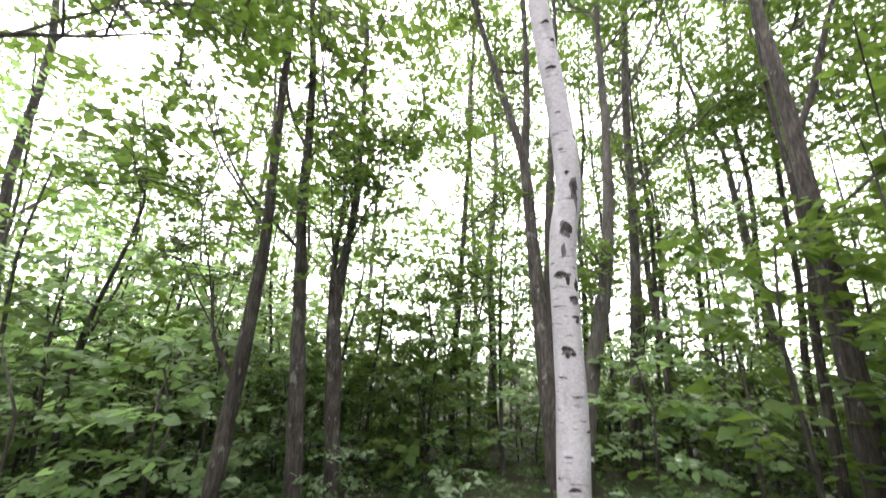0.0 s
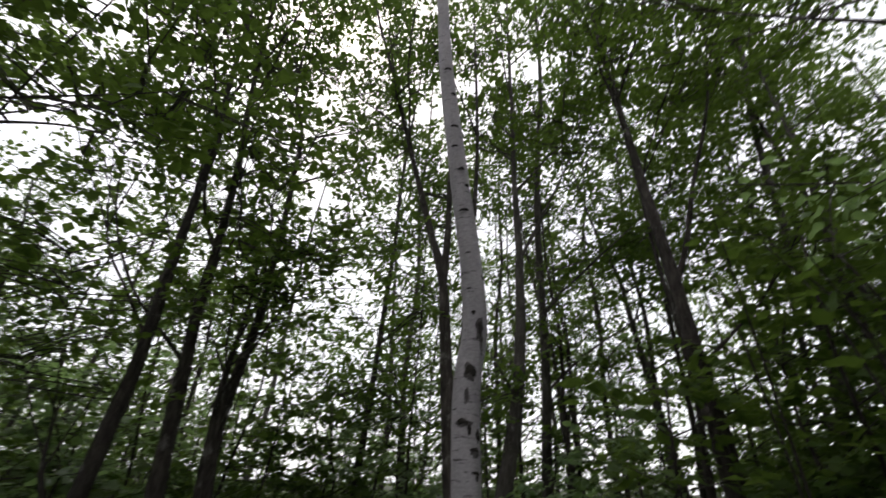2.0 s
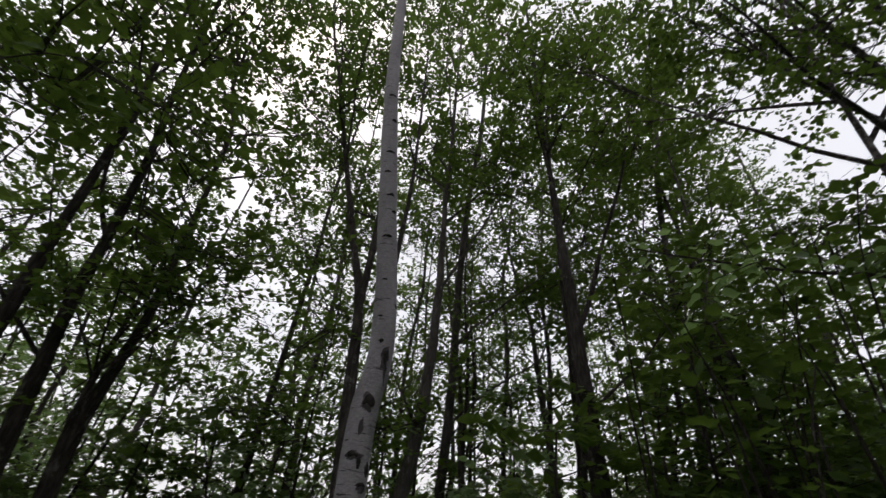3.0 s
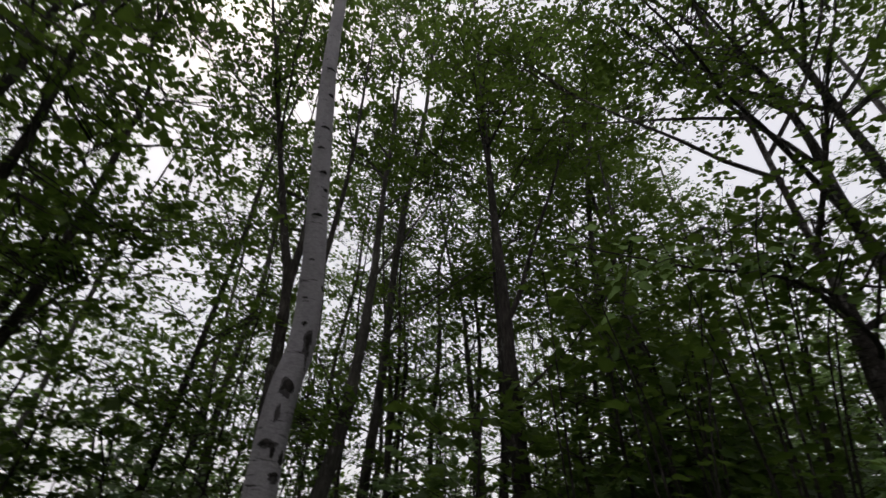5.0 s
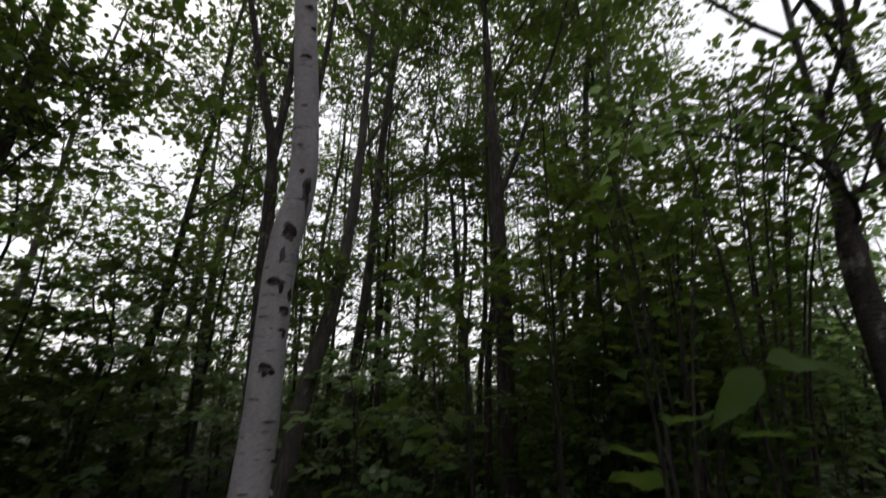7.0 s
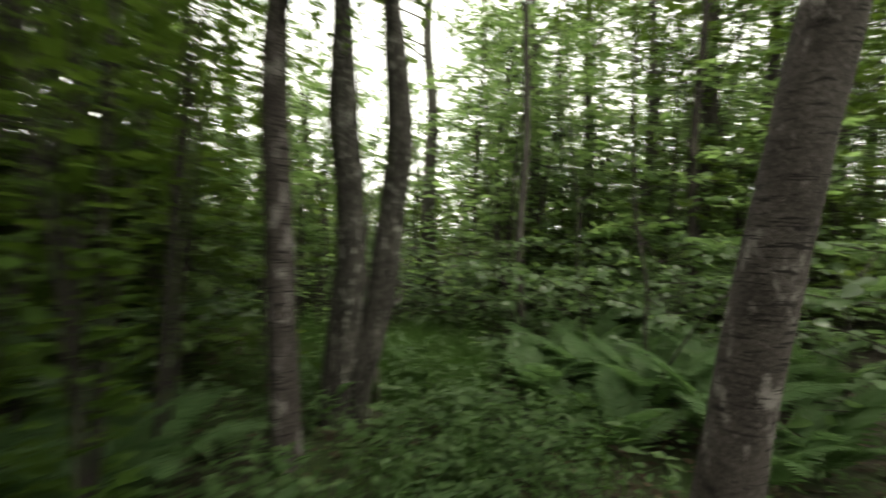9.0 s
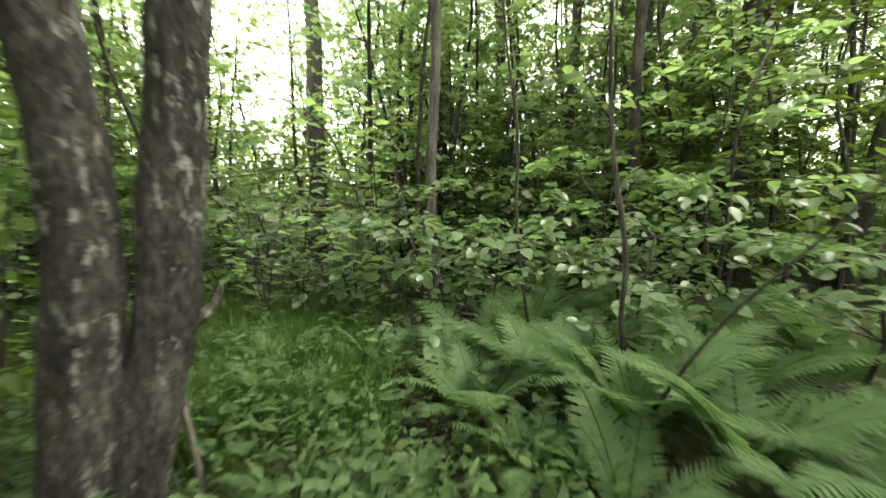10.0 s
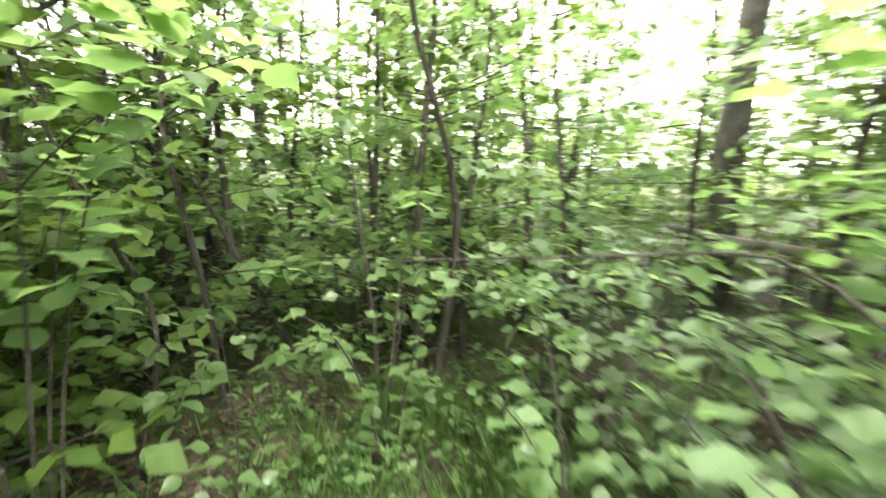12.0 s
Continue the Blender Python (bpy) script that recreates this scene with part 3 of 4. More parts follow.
KEEP = [(0.76, 2.25), (1.0, 4.8), (1.4, 5.1), (2.9, 3.6), (3.0, 4.0), (-1.6, 3.4), (-1.2, 3.85), (-1.0, 4.2), (3.96, 1.34), (4.56, 1.1), (3.44, -0.73), (4.42, 6.52), (0.54, 6.2)] + [q[0] for q in MID]
WALK = [(0.4, 0.2), (0.6, 0.5), (1.4, 0.4), (2.2, 0.2), (3.1, 0.2), (3.75, 0.24), (4.4, 0.28), (4.95, 0.54), (5.6, 0.85)]


def gap_to(x, y, pts):
    return min(math.hypot(x - a, y - b2) for a, b2 in pts)


def in_clearing(x, y):
    """The brighter opening among the trees, east of the walk."""
    return x > 8.0 and abs(math.degrees(math.atan2(x - 4.0, y - 0.4)) - 73) < 3.2


def bearing(x, y):
    """Degrees from north, seen from the start of the walk."""
    return math.degrees(math.atan2(x - 0.5, y - 0.3))


def in_lane(x, y):
    """The gap between the shrubs towards the thick grey tree in the east."""
    t = min(max((x - 6.4) / 4.8, 0.0), 1.0)
    return x > 6.0 and abs(y - (0.94 + 0.56 * t)) < 0.5


# ---- the wood around: a few kinds of tree, repeated ----
protos = []
# third to eleventh spot: unseen trees behind the start, added to shade the walk
spots = [(5.2, 3.7), (5.9, 5.6), (-1.6, -1.6), (0.7, -2.3), (-3.2, 0.6), (-2.6, -3.2), (1.9, -3.0), (-0.6, -3.6), (-4.3, -1.0), (3.2, -4.2), (0.2, -1.1), (4.5, 6.4), (5.2, 5.1), (4.2, 8.6), (6.1, 6.6), (5.4, 4.1), (-0.2, 6.9), (0.4, 8.3),
         (2.2, 8.9), (2.3, 6.6), (4.6, 7.4), (-4.4, 2.9), (6.9, 5.2)]
tries = 0
while len(spots) < 114 and tries < 9000:
    tries += 1
    a, d = R.uniform(0, 2 * math.pi), 6.0 + 20 * R.random() ** 0.75
    x, y = 2.5 + d * math.cos(a), 1.0 + d * math.sin(a)
    if (y < -7 and x < 6 and R.random() < 0.6) or (x > 7.5 and y > -1 and R.random() < 0.62):
        continue
    if gap_to(x, y, KEEP) < 1.2 or gap_to(x, y, WALK) < 5.5 or in_clearing(x, y) or (spots and gap_to(x, y, spots) < 1.25):
        continue
    spots.append((x, y))
for tries in range(900):
    x, y = R.uniform(7.0, 15.0), R.uniform(-10.0, -2.4)
    if gap_to(x, y, KEEP) > 0.9 and gap_to(x, y, spots) > 0.95 and len(spots) < 128:
        spots.append((x, y))
for i, (x, y) in enumerate(spots):
    if len(protos) < 7:
        k = len(protos)
        h = R.uniform(8.5, 13)
        lean = (R.gauss(0, 0.05), R.gauss(0, 0.05))
        pts = [(0, 0, -0.1)] + [(lean[0] * q + R.gauss(0, 0.07), lean[1] * q + R.gauss(0, 0.07), q) for q in (1.5, 3, 4.7, 6.5, 8.0, h)]
        t = grow(thing("forest_tree", x, y, "slender forest tree with a leafy green crown", "tree", "trees of the wood"), pts, R.uniform(0.042, 0.075), (DARK, GREY)[k % 2],
                 limbs=11, low=0.22, reach=2.3, n_spray=30, per=8, size=0.104, leaf_mat=LEAF_FAR, shape=RHOMB, seg=8, step=0.5, twigs=False)
        protos.append(t)
    else:
        t = copy_thing(protos[i % 7], pose(x, y, gz(x, y), 0, 0, R.uniform(0, 360)) @ Matrix.Scale(R.uniform(0.8, 1.15), 4))

# thin bare poles north-east of the walk
poles, stand = [], []
for tries in range(1500):
    a, d = radians(R.uniform(8, 74)), R.uniform(5.6, 14.0)
    x, y = 0.5 + d * math.sin(a), 0.3 + d * math.cos(a)
    if len(stand) > 29 or gap_to(x, y, KEEP) < 0.5 or gap_to(x, y, spots + stand) < 0.5 or gap_to(x, y, WALK) < 5.0 or in_lane(x, y):
        continue
    stand.append((x, y))
    if len(poles) < 3:
        h = R.uniform(6.5, 8.5)
        lean = (R.gauss(-0.05, 0.03), R.gauss(0, 0.03))
        pts = [(0, 0, -0.1)] + [(lean[0] * q + R.gauss(0, 0.04), lean[1] * q + R.gauss(0, 0.04), q) for q in (1.2, 2.4, 3.8, 5.2, h)]
        poles.append(grow(thing("pole_tree", x, y, "thin dark pole-like tree with a sparse crown", "tree", "thin trees of the wood"), pts, (0.045, 0.034, 0.04)[len(poles)], (DARK, DARK, GREY)[len(poles)],
                          limbs=7, low=0.35, reach=1.1, n_spray=9, per=8, size=0.07, shape=RHOMB, seg=7, step=0.4))
    else:
        copy_thing(poles[len(stand) % 3], pose(x, y, gz(x, y), 0, 0, R.gauss(0, 40)) @ Matrix.Scale(R.uniform(0.85, 1.2), 4))

# ---- saplings ----
def sapling(ob, h, n_twig, size, per=7, shape=BROAD, mat=None, spread=0.55, low=0.25):
    pts = [(0, 0, -0.03)] + [(R.gauss(0, 0.05) * q, R.gauss(0, 0.05) * q, q) for q in (h * 0.35, h * 0.7, h)]
    ln = curve_through(pts, 0.3)
    v, f = [], []
    tube(v, f, ln, [0.006 + 0.007 * h * (1 - k / len(ln)) for k in range(len(ln))], 5)
    part("stem", mesh_of("stem", v, f, DARK), ob)
    sp, sd = [], []
    v, f = [], []
    for i in range(n_twig):
        u = low + (1 - low) * (i + R.random()) / n_twig
        a = ln[min(len(ln) - 1, int(u * len(ln)))]
        az = i * 2.4 + R.gauss(0, 0.4)
        d = np.array([math.cos(az), math.sin(az), R.uniform(0.0, 0.5)])
        reach = spread * (1.2 - 0.7 * u) * R.uniform(0.6, 1.2)
        e = a + d * reach
        tube(v, f, [a, e + d * 0.2], [0.006, 0.002], 3)
        for q in (0.35, 0.7, 1.0):
            sp.append(a + d * reach * q)
            sd.append(d + (R.gauss(0, 0.5) * (q < 1), R.gauss(0, 0.5) * (q < 1), 0))
    tagged(part("twigwork", mesh_of("twigwork", v, f, DARK), ob), kind="stuff")
    P, D, N, S = sprays(np.array(sp), np.array(sd), per, 0.30, size, 0.85)
    tagged(part("foliage", leaves("foliage", P, D, N, S, mat or LEAF_YOUNG, shape), ob), kind="stuff")
    return ob


sap, bush = [], []
placed = []


def scatter(count, near, far, clear_a, clear_b, apart, limit=12000):
    """Places in a ring about the walk, clear of it and of the trunks."""
    out, tries = [], 0
    while len(out) < count and tries < limit:
        tries += 1
        a, d = R.uniform(0, 2 * math.pi), near + (far - near) * R.random() ** 0.8
        x, y = 2.6 + d * math.cos(a), 1.2 + d * math.sin(a)
        if gap_to(x, y, KEEP) < 0.35 or gap_to(x, y, WALK[:5]) < clear_a or gap_to(x, y, WALK[5:]) < clear_b:
            continue
        if (out and gap_to(x, y, out) < apart) or (y < -4 and x < 4 and R.random() < 0.75) or (x > 8.5 and y > 0 and R.random() < 0.12) or in_lane(x, y):
            continue
        if far > 14 and -24 < bearing(x, y) < 38 and R.random() < 0.6:
            continue
        out.append((x, y))
    return out


for i, (x, y) in enumerate(scatter(175, 3.2, 12.0, 4.0, 2.3, 0.42)):
    if i < 7:
        ob = thing("sapling", x, y, "leafy green sapling with thin dark stem", "sapling", "saplings of the undergrowth")
        sap.append(sapling(ob, (1.3, 1.8, 2.2, 2.6, 3.0, 1.6, 3.4)[i], (11, 14, 16, 17, 18, 13, 19)[i], (0.10, 0.09, 0.10, 0.09, 0.085, 0.11, 0.09)[i], 8, RHOMB if i in (4, 6) else BROAD, low=0.12))
    else:
        copy_thing(sap[i % 7], pose(x, y, gz(x, y), R.gauss(0, 4), R.gauss(0, 4), R.uniform(0, 360)) @ Matrix.Scale(R.uniform(0.8, 1.2), 4))
for i, (x, y) in enumerate(scatter(272, 5.0, 17.0, 4.6, 3.4, 0.5)):
    if i < 6:
        ob = thing("bush", x, y, "dense leafy green forest shrub", "shrub", "shrubs of the undergrowth")
        bush.append(sapling(ob, (1.4, 2.0, 2.6, 3.4, 4.2, 1.8)[i], (18, 21, 24, 26, 28, 22)[i], 0.12, 8, RHOMB, LEAF_FAR, 0.8, 0.08))
    else:
        copy_thing(bush[i % 6], pose(x, y, gz(x, y), 0, 0, R.uniform(0, 360)) @ Matrix.Scale(R.uniform(0.8, 1.25), 4))

for i in range(34):
    x, y = R.uniform(6.3, 14.0), R.uniform(-8.0, -2.2)
    if gap_to(x, y, KEEP) > 0.35:
        copy_thing(bush[(0, 1, 5, 2)[i % 4]], pose(x, y, gz(x, y), 0, 0, R.uniform(0, 360)) @ Matrix.Scale(R.uniform(0.8, 1.1), 4))
for i, (x, y) in enumerate([(3.4, 2.9), (4.0, 2.7), (4.4, 3.3), (3.8, 3.4), (4.6, 2.7), (3.3, 3.2), (4.9, 3.6), (2.4, 3.3), (3.5, 2.7), (4.35, 2.8), (4.9, 2.7), (5.2, 3.1), (5.4, 3.6), (6.0, 4.2)]):
    copy_thing(bush[(3, 2, 3, 5, 1, 2, 4, 1, 3)[i % 9]], pose(x, y, gz(x, y), 0, 0, R.uniform(0, 360)) @ Matrix.Scale(R.uniform(0.9, 1.1), 4))

# shrubs that darken the wood behind the leaning cherry
for i, (x, y) in enumerate([(4.0, 2.9), (4.5, 3.0), (3.6, 3.0), (4.8, 3.5), (4.2, 3.7), (5.1, 4.1), (5.0, 2.7), (5.4, 3.3)]):
    copy_thing(bush[(1, 2, 5)[i % 3]], pose(x, y, gz(x, y), R.gauss(0, 3), R.gauss(0, 3), R.uniform(0, 360)) @ Matrix.Scale(R.uniform(0.85, 1.05), 4))

# dense thicket that closes the view low down
thick = []
n_th = 0
for tries in range(2000):
    if n_th > 48:
        break
    a, d = radians(R.uniform(-75, 62)), R.uniform(5.2, 9.5)
    x, y = 0.6 + d * math.sin(a), 0.5 + d * math.cos(a)
    if gap_to(x, y, KEEP) < 0.55 or gap_to(x, y, WALK[4:]) < 4.0 or (x < 1.5 and R.random() < 0.5):
        continue
    low_down = 0.62 if bearing(x, y) < 36 else 1.0
    if n_th < 4:
        ob = thing("thicket_shrub", x, y, "dense dark green shrub of the thicket", "shrub", "shrubs of the thicket")
        thick.append(sapling(ob, (1.7, 2.1, 2.6, 1.4)[n_th], (38, 42, 46, 34)[n_th], 0.105, 9, RHOMB, LEAF_FAR, 0.75, 0.03))
    else:
        copy_thing(thick[n_th % 4], pose(x, y, gz(x, y), 0, 0, R.uniform(0, 360)) @ Matrix.Scale(low_down * R.uniform(0.85, 1.15), 4))
    n_th += 1

# a clump of dark shrubs left of the birch
for i, (x, y) in enumerate([(-0.35, 5.3), (-0.75, 5.6), (-1.15, 5.4), (-0.6, 6.4), (-1.5, 6.0), (-0.1, 6.6), (-1.9, 5.3)]):
    copy_thing(thick[(1, 2, 0)[i % 3]], pose(x, y, gz(x, y), 0, 0, R.uniform(0, 360)) @ Matrix.Scale(R.uniform(0.62, 0.8), 4))
# tall and low saplings in the west
for i in range(13):
    a, d = radians(-54 + 32 * (i + R.random()) / 13), R.uniform(5.2, 7.8)
    x, y = 0.5 + d * math.sin(a), 0.3 + d * math.cos(a)
    if gap_to(x, y, KEEP) > 0.5:
        copy_thing(sap[(4, 3, 6, 2)[i % 4]], pose(x, y, gz(x, y), 0, 0, R.uniform(0, 360)) @ Matrix.Scale(R.uniform(0.85, 1.1), 4))
for i in range(15):
    a, d = radians(-56 + 36 * (i + R.random()) / 15), R.uniform(3.9, 7.5)
    x, y = 0.5 + d * math.sin(a), 0.3 + d * math.cos(a)
    if gap_to(x, y, KEEP) > 0.3:
        copy_thing(sap[(0, 5, 1)[i % 3]], pose(x, y, gz(x, y), 0, 0, R.uniform(0, 360)) @ Matrix.Scale(R.uniform(0.75, 1.05), 4))

# tall leafy shrubs at the back of the second half
for i in range(26):
    x, y = R.uniform(10.0, 16.0), R.uniform(-6.5, 6.0)
    if gap_to(x, y, KEEP) > 0.5 and not in_clearing(x, y):
        copy_thing(bush[(4, 3)[i % 2]], pose(x, y, gz(x, y), 0, 0, R.uniform(0, 360)) @ Matrix.Scale(R.uniform(0.9, 1.3), 4))

# tall saplings whose tops hang over the second half of the walk
for i in range(54):
    a, d = radians(R.uniform(15, 140)), R.uniform(3.6, 8.0)
    x, y = 4.4 + d * math.sin(a), 0.4 + d * math.cos(a)
    if gap_to(x, y, KEEP) > 0.4 and not in_clearing(x, y) and not in_lane(x, y):
        copy_thing(sap[(4, 6, 3)[i % 3]], pose(x, y, gz(x, y), R.gauss(0, 5), R.gauss(0, 5), R.uniform(0, 360)) @ Matrix.Scale(R.uniform(1.05, 1.4), 4))

# young trees whose crowns close the sky behind them
young_trees = []
for i in range(34):
    a, d = radians(R.uniform(78, 150)), R.uniform(4.8, 10.5)
    x, y = 4.4 + d * math.sin(a), 0.4 + d * math.cos(a)
    if gap_to(x, y, KEEP) < 0.4 or in_clearing(x, y) or in_lane(x, y):
        continue
    if len(young_trees) < 3:
        ob = thing("young_tree", x, y, "young broadleaf tree with a light green crown", "tree", "young trees of the wood")
        k = len(young_trees)
        young_trees.append(sapling(ob, (4.8, 5.6, 6.2)[k], (34, 38, 40)[k], 0.082, 9, (BROAD, RHOMB, BROAD)[k], LEAF_YOUNG, 0.95, 0.36))
    else:
        copy_thing(young_trees[i % 3], pose(x, y, gz(x, y), R.gauss(0, 3), R.gauss(0, 3), R.uniform(0, 360)) @ Matrix.Scale(R.uniform(0.85, 1.15), 4))

for i, (x, y) in enumerate([(7.21, 4.71), (7.8, 3.67), (9.44, 4.02), (9.06, 2.81), (10.88, 2.65), (9.93, 1.48), (10.36, 5.24), (11.95, 3.73)]):
    copy_thing(sap[(6, 4)[i % 2]], pose(x, y, gz(x, y), R.gauss(0, 4), R.gauss(0, 4), R.uniform(0, 360)) @ Matrix.Scale(R.uniform(1.15, 1.45), 4))

# low shrubs close to the second half of the walk
low = []
LOW = [(6.3, -1.6), (6.6, -0.9), (6.9, -0.1), (6.4, 0.0), (7.4, 0.4), (5.9, -2.1), (6.9, -1.9), (7.6, -1.2), (7.9, -0.3), (8.2, -2.2), (5.0, -2.2), (4.3, -2.2), (7.2, 0.9), (4.4, 2.3),
       (7.9, 3.6), (8.0, 1.6), (8.4, 0.8), (8.3, 3.2), (3.2, 2.9), (3.7, 2.4), (6.1, -0.45), (5.8, -1.45), (8.6, -0.9), (7.0, 4.0), (5.0, 3.9), (8.9, 2.3)]
for tries in range(600):
    if len(LOW) > 46:
        break
    x, y = R.uniform(-2.8, 4.0), R.uniform(1.3, 5.2)
    if gap_to(x, y, WALK) > 1.9 and gap_to(x, y, KEEP) > 0.3 and gap_to(x, y, LOW) > 0.35:
        LOW.append((x, y))
N_NEAR = 24
for i, (x, y) in enumerate(LOW):
    if i < 4:
        ob = thing("hazel_shrub", x, y, "low hazel shrub with broad light green leaves", "shrub", "low hazel shrubs")
        low.append(sapling(ob, (0.7, 0.95, 1.2, 0.85)[i], (11, 13, 14, 12)[i], (0.078, 0.09, 0.082, 0.095)[i], 7, BROAD, LEAF_LOW, 0.45, 0.25))
    else:
        copy_thing(low[i % 4], pose(x, y, gz(x, y), R.gauss(0, 5), R.gauss(0, 5), R.uniform(0, 360)) @ Matrix.Scale(R.uniform(0.8, 1.25) if i < N_NEAR else R.uniform(0.38, 0.6), 4))

# ---- far woods that close the view ----
k, per = 4600, 19
az = G.uniform(0, 2 * np.pi, k)
rad = 15 + 27 * G.uniform(0, 1, k) ** 0.8
hgt = np.where(G.uniform(0, 1, k) < 0.5, G.uniform(0.1, 4.5, k), G.uniform(1, 13, k))
px, py = 3 + rad * np.cos(az), 1 + rad * np.sin(az)
bear = np.degrees(np.arctan2(px - 4, py - 0.4))
north = np.degrees(np.arctan2(px - 0.5, py - 0.3))
keep = ~((np.abs(bear - 73) < 3.5) & (hgt > 4.0)) & ~((np.abs(north - 7) < 30) & (hgt < 6.0) & (G.uniform(0, 1, k) < 0.72))
C = np.stack([px, py, hgt], 1)[keep]
rad = rad[keep]
P = (C[:, None, :] + G.normal(0, 1, (len(C), per, 3)) * (0.035 * rad[:, None, None] * np.array([1, 1, 0.6]))).reshape(-1, 3)
P[:, 2] = np.maximum(P[:, 2], 0.05)
D = G.normal(0, 1, P.shape)
N = G.normal(0, 0.6, P.shape) + (0, 0, 0.6)
S = np.repeat(rad, per) * G.uniform(0.007, 0.014, len(P))
far = new("far_woods", leaves("far_woods", P, D, N, S, LEAF_FAR, RHOMB))
tagged(far, "dense green foliage of the wood far off", "woods", kind="stuff")


# ---- shrubs and boughs whose leaves stand close to the walk ----
saw_meshes = []
for k in range(4):
    saw_meshes.append(leaves("leaf", np.zeros((1, 3)), np.array([[0, 1.0, 0]]), np.array([[0.1 * k - 0.15, 0, 1.0]]), np.array([1.0]), LEAF_YOUNG, saw_leaf(6 + k % 3)))


# the same leaves again in a darker green, shade put into their colour
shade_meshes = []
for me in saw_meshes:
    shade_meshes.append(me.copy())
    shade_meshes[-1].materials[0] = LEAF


def put_leaf(parent, pos, direction, normal, size, slim=1.0, pick=None):
    """One broad leaf as a part of its own."""
    d = Vector(direction).normalized()
    x = d.cross(Vector(normal)).normalized()
    z = x.cross(d)
    ob = part("leaf", R.choice(pick or saw_meshes), parent)
    ob.matrix_local = Matrix.Translation(pos) @ Matrix((x, d, z)).transposed().to_4x4() @ Matrix.Diagonal((size * slim, size, size, 1))
    return ob


def bough(parent, pts, r, size, every, name="branch", droop=0.25, start=0.12, mat=None, side_twigs=0.0, pick=None):
    """A thin woody branch with broad leaves on both sides."""
    ln = curve_through(pts, 0.06)
    v, f = [], []
    tube(v, f, ln, [r * (1 - 0.75 * k / (len(ln) - 1)) for k in range(len(ln))], 7, 0.15)
    part(name, mesh_of(name, v, f, mat or DARK), parent)
    length = 0.06 * len(ln)
    count = int(length * (1 - start) / every)
    for i in range(count):
        u = start + (1 - start) * (i + 0.5) / count
        q = min(len(ln) - 2, int(u * (len(ln) - 1)))
        t = ln[q + 1] - ln[q]
        t = t / (np.linalg.norm(t) + 1e-9)
        side = np.cross(t, (0, 0, 1.0))
        side /= np.linalg.norm(side) + 1e-9
        sg = 1 if i % 2 else -1
        d = 0.45 * t + sg * side * R.uniform(0.5, 1.1) + np.array([R.gauss(0, 0.2), R.gauss(0, 0.2), -droop + R.gauss(0, 0.15)])
        base = ln[q] + sg * side * (0.02 + side_twigs * R.random()) + (0, 0, R.gauss(0, 0.015))
        put_leaf(parent, base, d, (R.gauss(0, 0.25), R.gauss(0, 0.25), 1), size * R.uniform(0.7, 1.2), pick=pick)


def hazel(x, y, tips, size, every, label, r=0.009, start=0.12):
    """A shrub with one stem for each of tips, given in the world."""
    ob = thing("hazel_shrub", x, y, label, "shrub", "hazels beside the path")
    z0 = gz(x, y)
    for tx, ty, tz in tips:
        e = np.array([tx - x, ty - y, tz - z0])
        # "dark" in the label picks the leaves whose colour stands for shade
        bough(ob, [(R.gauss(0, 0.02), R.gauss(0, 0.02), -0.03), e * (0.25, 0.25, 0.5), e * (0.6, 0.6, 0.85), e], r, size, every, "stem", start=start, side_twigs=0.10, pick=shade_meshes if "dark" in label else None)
    return ob


NEAR = "hazel shrub with broad toothed light green leaves"
hazel(6.75, 0.55, [(6.45, 0.85, 1.05), (6.95, 1.0, 1.12), (6.5, 0.45, 1.0), (7.2, 0.6, 1.2)], 0.14, 0.06, NEAR)
hazel(6.95, 1.35, [(6.65, 1.3, 0.85), (7.2, 1.7, 1.0), (7.35, 1.1, 1.25), (6.8, 1.65, 0.75)], 0.11, 0.055, NEAR)
hazel(7.5, 1.15, [(7.0, 0.75, 1.7), (7.3, 1.45, 1.35), (7.9, 0.7, 1.5)], 0.105, 0.055, NEAR)
hazel(5.6, 2.35, [(5.75, 1.95, 1.95), (6.05, 2.15, 2.0), (5.4, 1.9, 2.05), (5.9, 2.5, 1.7), (5.2, 2.2, 1.8)], 0.12, 0.045, NEAR, 0.006, 0.6)
hazel(6.25, 2.55, [(6.2, 2.25, 0.55), (6.5, 2.4, 0.62), (6.0, 2.3, 0.5), (6.3, 2.8, 0.8)], 0.085, 0.085, NEAR, 0.006)
hazel(6.9, 2.35, [(6.4, 2.4, 1.0), (6.85, 2.05, 1.15), (7.15, 1.8, 1.3), (7.4, 2.6, 1.4)], 0.09, 0.06, NEAR)
hazel(1.75, 1.15, [(1.55, 0.95, 1.33), (1.9, 1.35, 1.2), (2.1, 1.1, 1.0)], 0.13, 0.10, "young hazel with a few large drooping leaves in a dark shaded colour", 0.007)
young = hazel(1.85, 1.25, [(1.315, 0.745, 1.425)], 0.10, 0.3, "young hazel with a few large drooping leaves in a dark shaded colour", 0.006)
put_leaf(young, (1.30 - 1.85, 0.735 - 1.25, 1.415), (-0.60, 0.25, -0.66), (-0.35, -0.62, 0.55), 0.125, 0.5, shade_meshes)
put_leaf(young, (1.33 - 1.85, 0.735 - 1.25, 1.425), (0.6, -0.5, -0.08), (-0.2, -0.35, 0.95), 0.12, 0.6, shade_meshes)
hazel(3.0, 1.95, [(2.55, 2.1, 2.6), (2.9, 1.6, 2.7), (3.3, 2.1, 2.5), (2.6, 1.7, 2.1), (3.2, 1.6, 1.9)], 0.085, 0.10, "tall hazel with hanging leaves in a dark shaded colour", 0.014)
